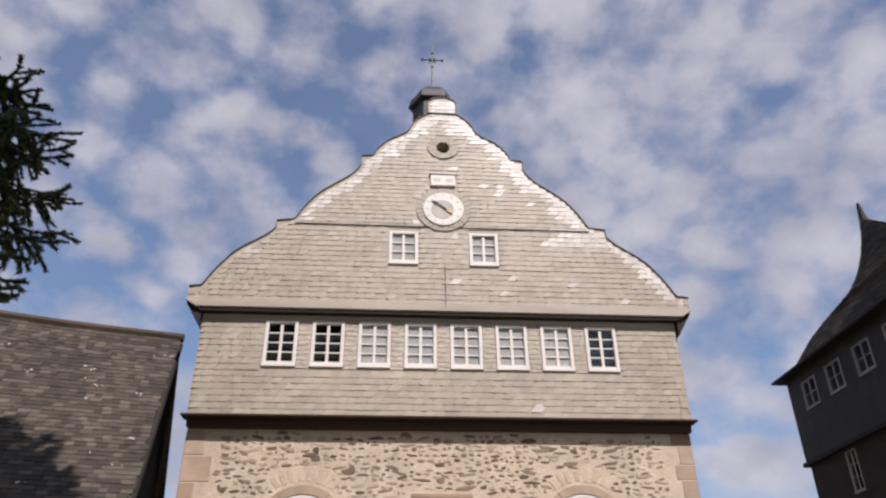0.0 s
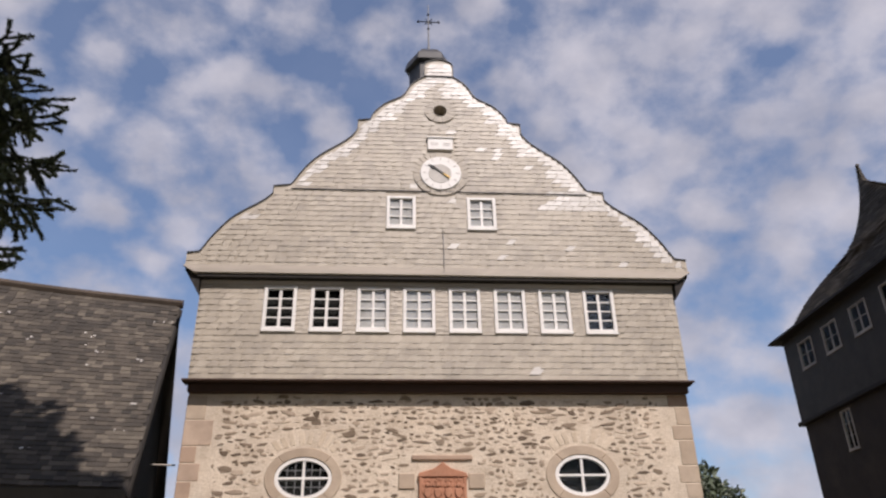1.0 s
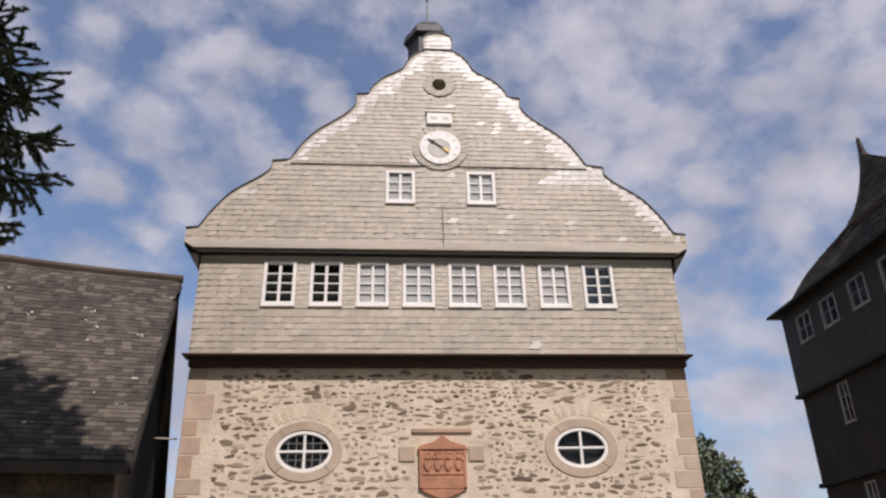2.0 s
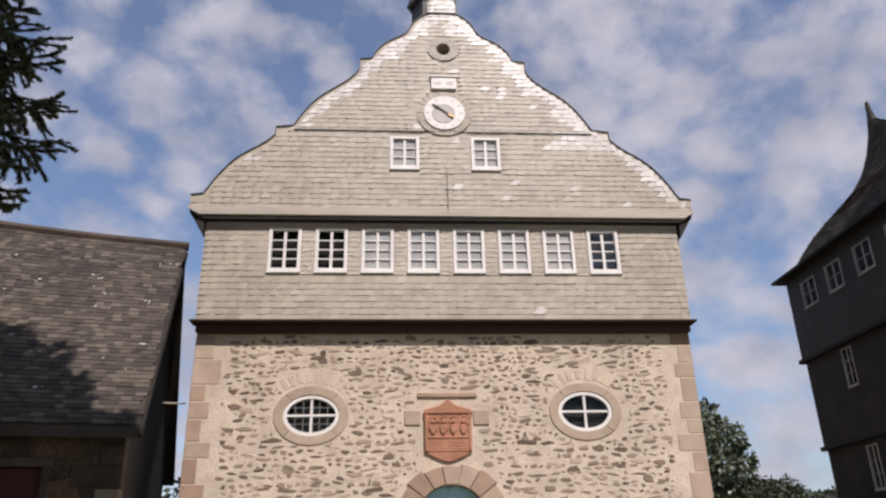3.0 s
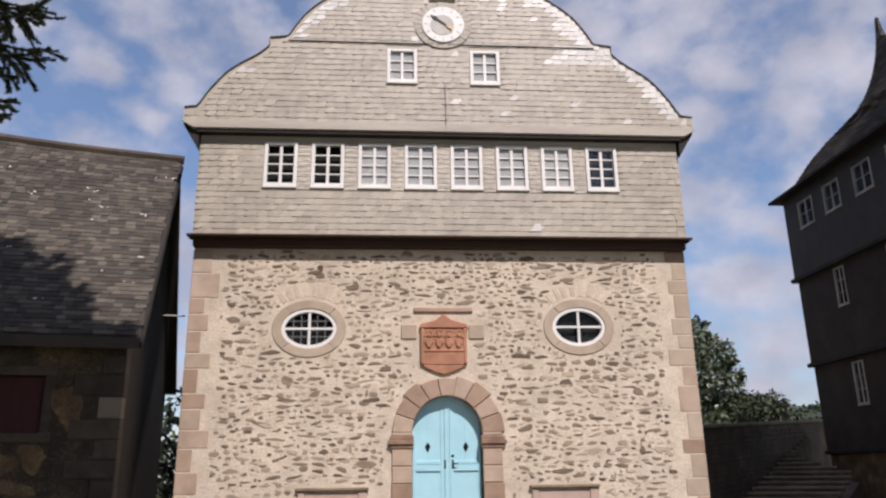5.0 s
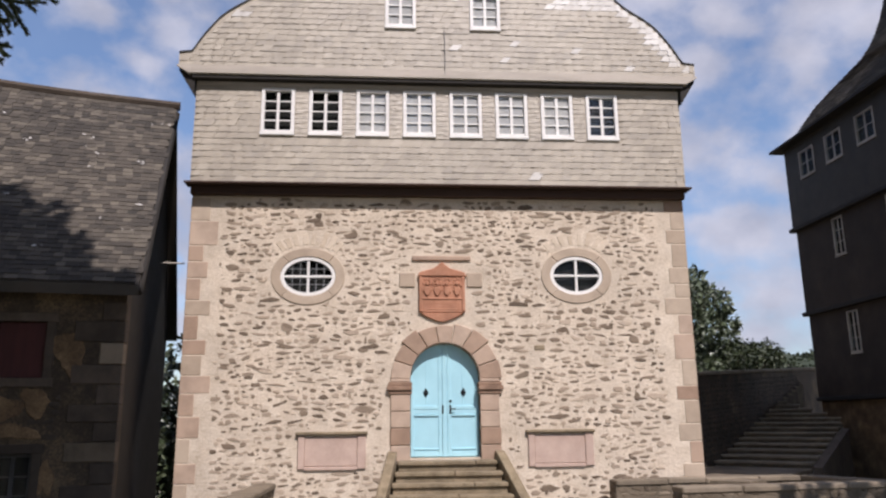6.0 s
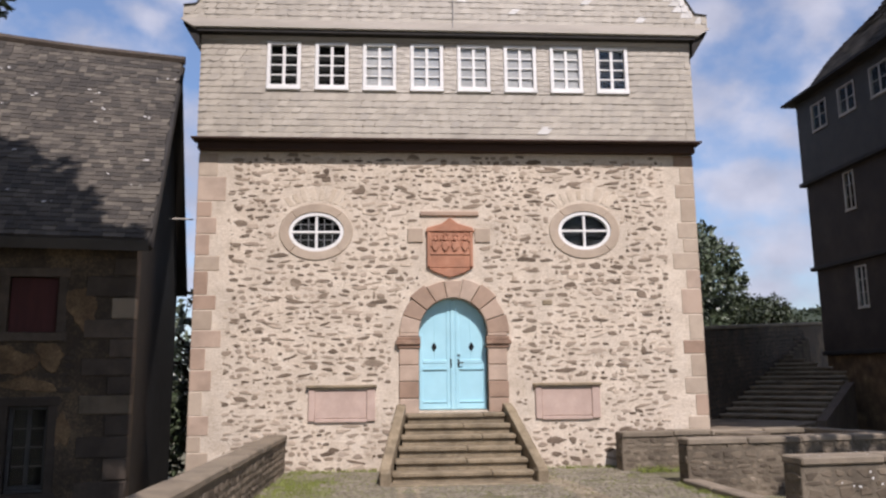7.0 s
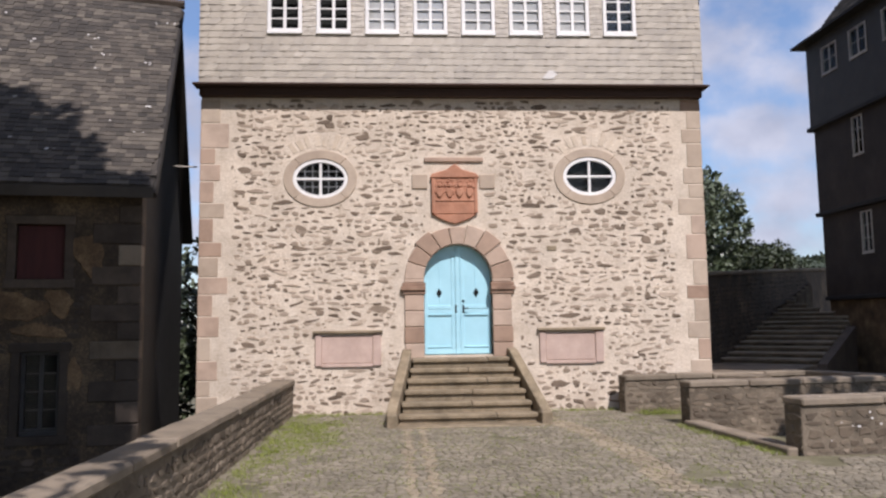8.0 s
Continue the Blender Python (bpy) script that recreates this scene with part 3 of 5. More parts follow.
def oval_window(cx, cz, bars_x, bars_z):
    fr = bmesh.new()
    n = 40
    o, i_ = oval(cx, cz, 0.518, 0.378, n), oval(cx, cz, 0.455, 0.315, n)
    yy0, yy1 = -0.004, 0.09
    vs = [[fr.verts.new((x, y, z)) for x, z in line] for line, y in ((o, yy1), (o, yy0), (i_, yy0), (i_, yy1))]
    for a, b in zip(vs, vs[1:] + vs[:1]):
        for k in range(n):
            fr.faces.new((a[k], a[(k + 1) % n], b[(k + 1) % n], b[k]))
    win = part("oval_window", fr, WHITEPAINT, house, "oval window with a white painted frame")
    bars = bmesh.new()
    box(bars, (cx - 0.024, 0.012, cz - 0.335), (cx + 0.024, 0.07, cz + 0.335), 0.006)
    box(bars, (cx - 0.48, 0.014, cz - 0.022), (cx + 0.48, 0.068, cz + 0.022), 0.006)
    part("cross_bar", bars, WHITEPAINT, win)
    for t in bars_x:
        h = 0.335 * math.sqrt(max(0, 1 - (t / 0.475) ** 2))
        part("lead_came", boxed((cx + t - 0.006, 0.03, cz - h), (cx + t + 0.006, 0.05, cz + h)), CAME, win)
    for t in bars_z:
        h = 0.475 * math.sqrt(max(0, 1 - (t / 0.335) ** 2))
        part("lead_came", boxed((cx - h, 0.032, cz + t - 0.006), (cx + h, 0.048, cz + t + 0.006)), CAME, win)
    for sx in (-1, 1):
        for sz in (-1, 1):
            a0 = {(1, 1): 0, (-1, 1): 90, (-1, -1): 180, (1, -1): 270}[(sx, sz)]
            pts = [(cx, cz)] + oval(cx, cz, 0.48, 0.337, 8, radians(a0), radians(a0 + 90), False)
            pane = part("pane", prism(pts, 0.038, 0.042), OLDGLASS, win)
            pane.visible_shadow = False
    # added panel whose black stands in for the dark interior
    part("inner_blind", boxed((cx - 0.56, 0.14, cz - 0.41), (cx + 0.56, 0.16, cz + 0.41)), ROOMDARK, win, "near-black panel painted as the unlit room behind the glass")


oval_window(*OCULI[0], (-0.3, -0.15, 0.15, 0.3), (-0.15, 0.15))
oval_window(*OCULI[1], (), ())

# sandstone surrounds of the oval windows
for cx, cz in OCULI:
    n = 4
    for k in range(n):
        a0, a1 = 2 * math.pi * (k + 0.5) / n + 0.004, 2 * math.pi * (k + 1.5) / n - 0.004
        part("surround_block", ring_piece(cx, cz, (0.52, 0.38), (0.7, 0.55), a0, a1, -0.022, 0.2, 14), TANSTONE, stone_wall)
    for k in range(8):                                  # relieving arch of upright stones
        a = radians(128 - 11 * k + random.uniform(-2, 2))
        w = random.uniform(0.035, 0.055)
        r0, r1 = 0.60 + random.uniform(0, 0.03), 0.60 + random.uniform(0.2, 0.3)
        ca, sa = math.cos(a), math.sin(a)
        pts = [(cx + 1.25 * r0 * ca - w * sa, cz + r0 * sa + w * ca), (cx + 1.25 * r0 * ca + w * sa, cz + r0 * sa - w * ca), (cx + 1.2 * r1 * ca + 1.1 * w * sa, cz + r1 * sa - w * ca), (cx + 1.2 * r1 * ca - 1.1 * w * sa, cz + r1 * sa + w * ca)]
        part("arch_stone", prism(pts, -0.009, 0.1, 0.004), LIGHTSTONE, stone_wall)

# corner quoins
for s in (-1, 1):
    z, k = -0.05, 0
    while z < 5.98:
        h = random.uniform(0.26, 0.5)
        h = min(h, 6.0 - z)
        long = (k % 2 == 0) if s < 0 else (k % 2 == 1)
        w = random.uniform(0.38, 0.55) if long else random.uniform(0.25, 0.38)
        if h > 0.12:
            part("quoin", boxed((s * (HALF + 0.012) if s < 0 else HALF + 0.012 - w, -0.009, z + 0.005), (s * (HALF + 0.012) + w if s < 0 else HALF + 0.012, 0.3, z + h - 0.005), 0.012), random.choice((SANDSTONE, SANDSTONE, TANSTONE) if s < 0 else (SANDSTONE, TANSTONE, TANSTONE)), stone_wall)
        z, k = z + h, k + 1

# ---- door, its surround and the steps ----
for k in range(9):
    a0, a1 = math.pi * k / 9 + 0.008, math.pi * (k + 1) / 9 - 0.008
    grow = random.uniform(-0.045, 0.035)
    part("voussoir", ring_piece(0, DOOR_SPRING - 0.02, (DOOR_W, 0.67), (1.06 + grow, 1.04 + grow), a0, a1, -0.05, 0.25, 5, 0.012), SANDSTONE, stone_wall)
for s in (-1, 1):
    imp = bmesh.new()
    for x1, z0, z1, out in ((1.05, 2.2, 2.27, 0.065), (1.09, 2.27, 2.35, 0.1), (1.06, 2.35, 2.42, 0.075)):
        lo, hi = sorted((s * (DOOR_W - 0.03), s * x1))
        box(imp, (lo, -out, z0), (hi, 0.24, z1), 0.01)
    part("impost", imp, BROWNSTONE, stone_wall, "moulded sandstone impost")
    z = 0.86
    for h in (0.42, 0.31, 0.30, 0.31):
        w = random.uniform(0.98, 1.06)
        lo, hi = sorted((s * DOOR_W, s * w))
        part("jamb_stone", boxed((lo, -0.045, z + 0.005), (hi, 0.25, z + h - 0.005), 0.012), SANDSTONE, stone_wall)
        z += h
    lo, hi = sorted((s * DOOR_W, s * 1.02))
    part("jamb_stone", boxed((lo, -0.045, 2.425), (hi, 0.25, 2.49), 0.01), SANDSTONE, stone_wall)

door = thing("door", "closed double door in light blue paint with iron handles", "door", (0, 0.2, DOOR_Z0))
Y_DOOR = 0.17
for s in (-1, 1):
    arc = oval(0, DOOR_SPRING, DOOR_W - 0.006, DOOR_TOP - DOOR_SPRING - 0.006, 12, 0, math.pi / 2, False)
    pts = [(0.006, DOOR_Z0 + 0.008), (DOOR_W - 0.006, DOOR_Z0 + 0.008)] + arc
    pts[-1] = (0.006, pts[-1][1])
    pts = [(s * x, z) for x, z in pts]
    leaf = part("leaf", prism(pts if s > 0 else pts[::-1], Y_DOOR, Y_DOOR + 0.06, 0.004), BLUEPAINT, door)
    mould = bmesh.new()

    def bx(x0, x1, z0, z1, out, b=0.006):
        lo, hi = sorted((s * x0, s * x1))
        box(mould, (lo, Y_DOOR - out, z0), (hi, Y_DOOR + 0.01, z1), b)

    bx(0.05, 0.12, DOOR_Z0 + 0.02, 3.0, 0.016)
    bx(0.575, 0.64, DOOR_Z0 + 0.02, 2.48, 0.016)
    bx(0.12, 0.575, DOOR_Z0 + 0.02, DOOR_Z0 + 0.12, 0.016)
    bx(0.12, 0.575, 1.19, 1.22, 0.024)
    bx(0.12, 0.575, 1.80, 1.83, 0.03)
    bx(0.12, 0.575, 1.92, 1.99, 0.02)
    bx(0.1, 0.6, 1.83, 1.92, 0.012)
    bx(0.335, 0.35, 2.0, 2.95, 0.008, 0.003)
    part("panel_moulding", mould, BLUEPAINT, leaf)
    rose = bmesh.new()
    for r, y in ((0.068, 0.012), (0.042, 0.03)):
        append(rose, prism(oval(s * 0.355, 2.23, r * 0.8, r * 1.35, 4), Y_DOOR - y, Y_DOOR, 0.004))
    append(rose, prism(oval(s * 0.355, 2.23, 0.022, 0.03, 10), Y_DOOR - 0.045, Y_DOOR))
    part("door_rosette", rose, IRON, leaf, "black iron lozenge rosette")
handle = boxed((0.085, Y_DOOR - 0.02, 1.84), (0.125, Y_DOOR, 2.0), 0.005)
append(handle, tube([(0.105, Y_DOOR - 0.03, 1.93), (0.105, Y_DOOR - 0.075, 1.93), (0.2, Y_DOOR - 0.075, 1.93)], 0.011, 8))
append(handle, tube([(0.09, Y_DOOR - 0.01, 2.07), (0.125, Y_DOOR - 0.03, 2.07)], 0.02, 8))
part("door_handle", handle, IRON, door, "black iron lever handle")
plate_ = boxed((-0.055, Y_DOOR - 0.03, 1.84), (-0.02, Y_DOOR, 2.0), 0.005)
part("pull_plate", plate_, IRON, door, "black iron pull plate")
part("cover_strip", boxed((-0.045, Y_DOOR - 0.028, DOOR_Z0 + 0.01), (0.045, Y_DOOR, 3.1), 0.008), BLUEPAINT, door, "blue cover strip")

steps = thing("stone_steps", "worn stone front steps with sloping side cheeks", "steps", (0, -1, 0))
N_STEP, RISE, TREAD, TOP_NOSE = 6, 0.17, 0.27, -0.45
for k in range(N_STEP):
    z1 = RISE * (N_STEP - k)
    nose = TOP_NOSE - TREAD * k
    w = 0.89 + 0.052 * k
    b = bmesh.new()
    cuts = (-w, random.uniform(-0.2, 0.5), w)
    for a, c in zip(cuts, cuts[1:]):
        dz = random.uniform(-0.006, 0.004)
        box(b, (a + 0.003, nose, z1 - 0.075 + dz), (c - 0.003, nose + TREAD + (0.5 if k == 0 else 0.06), z1 + dz), 0.016)
    box(b, (-w + 0.02, nose + 0.05, max(z1 - RISE - 0.02, -0.1)), (w - 0.02, 0.1, z1 - 0.07))
    part("step", b, STEPSTONE, steps)
part("bottom_slab", boxed((-1.2, -2.1, -0.1), (1.28, -1.3, 0.018), 0.015), STEPSTONE, steps, "flat stone at the foot of the steps")
for s in (-1, 1):
    bm = bmesh.new()
    x_top, x_bot = 0.9, 1.17
    prof = [(-0.02, 1.18), (-0.3, 1.14), (-1.85, 0.24), (-2.0, 0.2), (-2.0, -0.1), (-0.02, -0.1)]
    va, vb = [], []
    for y, z in prof:
        f = min(max((-y - 0.3) / 1.5, 0), 1)
        xi = x_top + (x_bot - x_top) * f
        va.append(bm.verts.new((s * xi, y, z)))
        vb.append(bm.verts.new((s * (xi + 0.17), y, z)))
    bm.faces.new(va)
    bm.faces.new(vb[::-1])
    for i in range(6):
        bm.faces.new((va[i], vb[i], vb[(i + 1) % 6], va[(i + 1) % 6]))
    bmesh.ops.recalc_face_normals(bm, faces=bm.faces)
    bmesh.ops.bevel(bm, geom=list(bm.edges), offset=0.015, segments=1, affect="EDGES")
    part("side_cheek", bm, STEPSTONE, steps, "sloping stone cheek")

# ---- carved panel and the two slabs ----
arms = thing("carved_panel", "red sandstone panel carved with a row of shields", "stone relief", (-0.05, -0.05, 4.1))
ax = -0.045
part("panel_slab", boxed((ax - 0.44, -0.06, 3.72), (ax + 0.44, 0.05, 4.42), 0.015), REDSTONE, arms)
part("pediment", prism([(ax - 0.47, 4.42), (ax + 0.47, 4.42), (ax + 0.44, 4.5), (ax + 0.16, 4.58), (ax, 4.7), (ax - 0.16, 4.58), (ax - 0.44, 4.5)], -0.09, 0.05, 0.015), REDSTONE, arms, "carved pediment")
part("pendant", prism([(ax - 0.42, 3.72), (ax - 0.3, 3.64), (ax - 0.12, 3.57), (ax, 3.54), (ax + 0.12, 3.57), (ax + 0.3, 3.64), (ax + 0.42, 3.72)], -0.055, 0.05, 0.012), REDSTONE, arms, "curved pendant below the panel")
for x0 in (-0.44, 0.38):
    part("panel_pilaster", boxed((ax + x0, -0.085, 3.74), (ax + x0 + 0.06, -0.05, 4.42), 0.01), REDSTONE, arms)
rng_a = random.Random(8)
for i in range(4):                                     # worn arms: a shield, a helm and mantling on each side
    cx = ax - 0.285 + 0.19 * i
    sh = bmesh.new()
    append(sh, prism([(cx - 0.06, 4.22), (cx - 0.062, 4.12), (cx - 0.035, 4.06), (cx, 4.035), (cx + 0.035, 4.06), (cx + 0.062, 4.12), (cx + 0.06, 4.22)], -0.095, -0.05, 0.014))
    append(sh, prism(oval(cx, 4.28, 0.042, 0.045, 8), -0.1, -0.05, 0.016))
    for dx, dz, rx, rz in ((-0.065, 0.26, 0.026, 0.045), (0.065, 0.26, 0.026, 0.045), (-0.04, 0.34, 0.03, 0.03), (0.045, 0.345, 0.03, 0.028), (0, 0.37, 0.02, 0.03), (-0.075, 0.14, 0.016, 0.04), (0.075, 0.13, 0.016, 0.04)):
        append(sh, prism(oval(cx + dx + rng_a.uniform(-0.012, 0.012), 4.02 + dz + rng_a.uniform(-0.012, 0.012), rx * rng_a.uniform(0.8, 1.3), rz * rng_a.uniform(0.8, 1.2), 7), -0.07 - rng_a.uniform(0, 0.02), -0.05, 0.008))
    part("shield", sh, REDSTONE, arms, "worn carved shield")
part("panel_ledge", boxed((ax - 0.38, -0.078, 3.97), (ax + 0.38, -0.05, 4.01), 0.008), REDSTONE, arms)
for i in range(3):
    part("worn_inscription", boxed((ax - 0.3, -0.064, 3.78 + 0.055 * i), (ax + 0.3, -0.055, 3.8 + 0.055 * i), 0.002), REDSTONE, arms)
for x0, x1 in ((-0.86, -0.56), (0.44, 0.74)):
    part("tie_stone", boxed((x0, -0.03, 4.22), (x1, 0.1, 4.5), 0.012), TANSTONE, stone_wall)
part("lintel_stone", boxed((-0.62, -0.045, 4.74), (0.52, 0.1, 4.83), 0.012), SANDSTONE, stone_wall, "thin sandstone lintel")
part("brown_block", boxed((1.69, -0.014, 2.98), (1.94, 0.1, 3.13), 0.04), STEPSTONE, stone_wall, "large brown stone")

for cx in (-2.07, 2.15):
    slab = thing("inscribed_slab", "blank pink sandstone slab set in the wall", "stone slab", (cx, -0.03, 1.2), "pink wall slabs")
    part("slab_panel", boxed((cx - 0.5, -0.025, 0.93), (cx + 0.45, 0.05, 1.44), 0.01), PINKSTONE, slab)
    for x0, x1 in ((-0.62, -0.5), (0.45, 0.61)):
        part("slab_border", boxed((cx + x0, -0.045, 0.88), (cx + x1, 0.05, 1.48), 0.012), PINKSTONE, slab)
    part("slab_foot", boxed((cx - 0.5, -0.045, 0.86), (cx + 0.45, 0.05, 0.925), 0.01), PINKSTONE, slab)
    part("slab_cornice", boxed((cx - 0.66, -0.09, 1.485), (cx + 0.64, 0.05, 1.54), 0.012), STEPSTONE, slab, "grey weathered cornice")

# ---- clock, sign panel and round hole in the gable ----
clock = thing("clock", "round white wall clock with a gilded hand", "clock", (0, -0.55, 10.82))
CZ = 10.82
part("dial_ring", prism(oval(0, CZ, 0.45, 0.43, 40), Y_GABLE - 0.06, Y_GABLE, 0.012), WHITEPAINT, clock)
part("dial_centre", prism(oval(-0.02, CZ - 0.02, 0.25, 0.24, 30), Y_GABLE - 0.068, Y_GABLE - 0.06), DIALGREY, clock, "grey dial centre")
for k in range(12):
    a = 2 * math.pi * k / 12
    ticks = bmesh.new()
    box(ticks, (-0.008, Y_GABLE - 0.066, 0.33), (0.008, Y_GABLE - 0.058, 0.4), 0, Matrix.Translation((0, 0, CZ)) @ Matrix.Rotation(a, 4, "Y"))
    part("hour_mark", ticks, DIALGREY, clock)
hand = boxed((-0.022, Y_GABLE - 0.085, -0.2), (0.022, Y_GABLE - 0.075, 0.3), 0.004)
append(hand, prism([(-0.05, 0.2), (0.05, 0.2), (0, 0.36)], Y_GABLE - 0.086, Y_GABLE - 0.074))
hand.transform(Matrix.Translation((0.02, 0, CZ)) @ Matrix.Rotation(radians(-54), 4, "Y"))
part("hour_pointer", hand, IRON, clock, "dark pointer")
hand = boxed((-0.016, Y_GABLE - 0.1, 0.08), (0.016, Y_GABLE - 0.09, 0.24), 0.004)
hand.transform(Matrix.Translation((0.0, 0, CZ)) @ Matrix.Rotation(radians(125), 4, "Y"))
part("gilded_pointer", hand, GILT, clock, "gilded pointer")
for k in range(28):
    a0, a1 = 2 * math.pi * k / 28, 2 * math.pi * (k + 0.93) / 28
    part("ring_slate", ring_piece(0, CZ, (0.45, 0.43), (0.6, 0.55), a0, a1, Y_GABLE - 0.03 - 0.004 * (k % 2), Y_GABLE, 3, 0.0), SLATE, gable_wall)
for k in range(18):
    a0, a1 = 2 * math.pi * k / 18, 2 * math.pi * (k + 0.93) / 18
    part("ring_slate", ring_piece(0.01, 12.53, (0.155, 0.16), (0.36, 0.31), a0, a1, Y_GABLE - 0.03 - 0.004 * (k % 2), Y_GABLE, 3, 0.0), SLATE, gable_wall)
# added panel painted near black for the attic's darkness
part("attic_dark", boxed((-0.3, -0.1, 12.3), (0.3, -0.08, 12.8)), ROOMDARK, house, "near-black panel painted as the unlit attic")

# added tube that stands for a dark stain-like line down the slates
part("conductor_cable", tube([(0.03, Y_GABLE - 0.03, 8.42), (0.035, Y_GABLE - 0.03, 8.9), (0.02, Y_GABLE - 0.03, 9.42)], 0.008, 6), CAME, gable_wall, "thin grey tube for the dark line on the slates")

sign = thing("sign_panel", "small white panel with two columns of unreadable writing", "sign", (0, -0.55, 11.6))
part("sign_board", boxed((-0.28, Y_GABLE - 0.06, 11.44), (0.28, Y_GABLE, 11.74), 0.008), WHITEPAINT, sign)
part("sign_cornice", boxed((-0.31, Y_GABLE - 0.085, 11.74), (0.31, Y_GABLE, 11.775), 0.006), WHITEPAINT, sign)
for x0, x1, z in ((-0.22, -0.04, 11.6), (0.06, 0.22, 11.605), (-0.2, -0.05, 11.55), (0.05, 0.2, 11.55)):
    part("writing_bar", boxed((x0, Y_GABLE - 0.064, z), (x1, Y_GABLE - 0.059, z + 0.02)), DIALGREY, sign)


# ---- courtyard walls ----
def coping(parent, a, b, z, width, segs, over=0.04, thick=0.1, pitch=0.0):
    """Coping stones laid end to end from a to b."""
    a, b = Vector(a), Vector(b)
    d = (b - a).normalized()
    ang = math.degrees(math.atan2(d.y, d.x))
    total = (b - a).length
    cuts = [0.0]
    for k in range(segs - 1):
        cuts.append(total * (k + 1) / segs + random.uniform(-0.12, 0.12))
    cuts.append(total)
    for s0, s1 in zip(cuts, cuts[1:]):
        dz, w = random.uniform(-0.006, 0.006), width / 2 + over + random.uniform(-0.01, 0.01)
        part("coping_stone", boxed((s0 + 0.004, -w, z + dz), (s1 - 0.004, w, z + thick + dz), 0.02, pose(a.x, a.y, 0, 0, pitch, ang)), CAPSTONE, parent)


WALL_STONES = []            # (parent, pose of the face, length, height) of rubble faces to be stoned later


def low_wall(name, label, a, b, width, z0, z1, segs, stones=True):
    w = thing(name, label, "wall", (a[0], a[1], 0), "courtyard walls")
    d = Vector(b) - Vector(a)
    ang, total = math.degrees(math.atan2(d.y, d.x)), d.length
    core = part("wall_core", boxed((0, -width / 2, z0), (total, width / 2, z1 - 0.1), 0.01, pose(a[0], a[1], 0, 0, 0, ang)), WALLMORTAR, w, "rubble core with dirty mortar")
    coping(w, a, b, z1 - 0.1, width, segs)
    if stones:
        WALL_STONES.append((core, pose(a[0], a[1], 0, 0, 0, ang) @ pose(0, -width / 2, z0), total, z1 - 0.1 - z0))
        WALL_STONES.append((core, pose(a[0], a[1], 0, 0, 0, ang) @ pose(total, width / 2, z0, 0, 0, 180), total, z1 - 0.1 - z0))
        WALL_STONES.append((core, pose(a[0], a[1], 0, 0, 0, ang) @ pose(0, width / 2, z0, 0, 0, -90), width, z1 - 0.1 - z0))
    return w


low_wall("parapet", "low rubble parapet with long sandstone coping", (-3.49, -30.0), (-3.24, -0.02), 0.3, -1.35, 0.66, 25)
low_wall("rear_wall", "low rubble wall with flat coping beside the house", (2.95, -0.45), (6.6, -0.05), 0.28, -0.3, 0.66, 4)
low_wall("side_wall_low", "short low rubble wall closing the stair well", (6.72, -0.15), (7.25, -1.65), 0.28, -0.3, 0.66, 2)
low_wall("middle_wall", "low rubble wall with moulded coping and weeds", (3.42, -2.3), (7.4, -1.85), 0.3, -0.3, 0.68, 4)
low_wall("near_wall", "low wall of squared stones with lichen spots", (3.72, -5.05), (9.5, -4.4), 0.34, -0.3, 0.68, 5)
kerb = thing("kerb", "low sandstone kerb between the two walls", "kerb", (3.4, -3.7, 0))
kd = Vector((3.6 - 3.36, -5.15 + 2.4))
kang = math.degrees(math.atan2(kd.y, kd.x))
for s0, s1 in ((0.0, 0.9), (0.9, 1.85), (1.85, kd.length)):
    part("kerb_stone", boxed((s0 + 0.005, -0.14, -0.3), (s1 - 0.005, 0.14, 0.07 + random.uniform(-0.01, 0.01)), 0.02, pose(3.48, -2.4, 0, 0, 0, kang)), CAPSTONE, kerb)

# ---- the slate roofed house beyond the parapet ----
LH = pose(-4.9, -2.55, 0, 0, 0, 10)
barn = thing("old_house", "shaded old stone house with a steep mossy slate roof", "house", (-7, 0, -1.25))
EAVE_Z, RIDGE_Z, RUN, LEN = 3.82, 8.2, 3.4, 9.5


def lifted(bm, m=LH):
    bm.transform(m)
    return bm


lw, ls = (-1.86, -1.32, 0.06, 1.3), (-1.98, -1.3, 2.4, 3.24)
front = plate([(-LEN, -1.4), (-0.2, -1.4), (-0.2, 3.95), (-LEN, 3.95)], [[(a, c), (b, c), (b, d), (a, d)] for a, b, c, d in (lw, ls)], 0.35, 0.8)
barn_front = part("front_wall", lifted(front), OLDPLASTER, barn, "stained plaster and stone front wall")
gab = bmesh.new()
outline = [(0.8, -1.4), (6.45, -1.4), (6.45, 4.0), (3.4, 7.95), (0.8, 4.6)]
va = [gab.verts.new((-0.2, y, z)) for y, z in outline]
vb = [gab.verts.new((-0.6, y, z)) for y, z in outline]
gab.faces.new(va)
gab.faces.new(vb[::-1])
for i in range(5):
    gab.faces.new((va[i], vb[i], vb[(i + 1) % 5], va[(i + 1) % 5]))
part("gable_end", lifted(gab), DARKWOOD, barn, "dark weathered gable end")
part("back_wall", lifted(boxed((-LEN, 6.05, -1.4), (-0.6, 6.45, 4.0))), OLDPLASTER, barn)
part("far_gable", lifted(boxed((-LEN, 0.8, -1.4), (-LEN + 0.4, 6.05, 4.0))), OLDPLASTER, barn)


def roof_z(x, y):
    """Height of the sagging front slope."""
    f = y / RUN
    return EAVE_Z + (RIDGE_Z - EAVE_Z) * f + f * (0.055 * -x) - 0.05 * math.sin(math.pi * min(max(-x / 4.5, 0), 1)) * f - 0.10 * math.sin(math.pi * f)


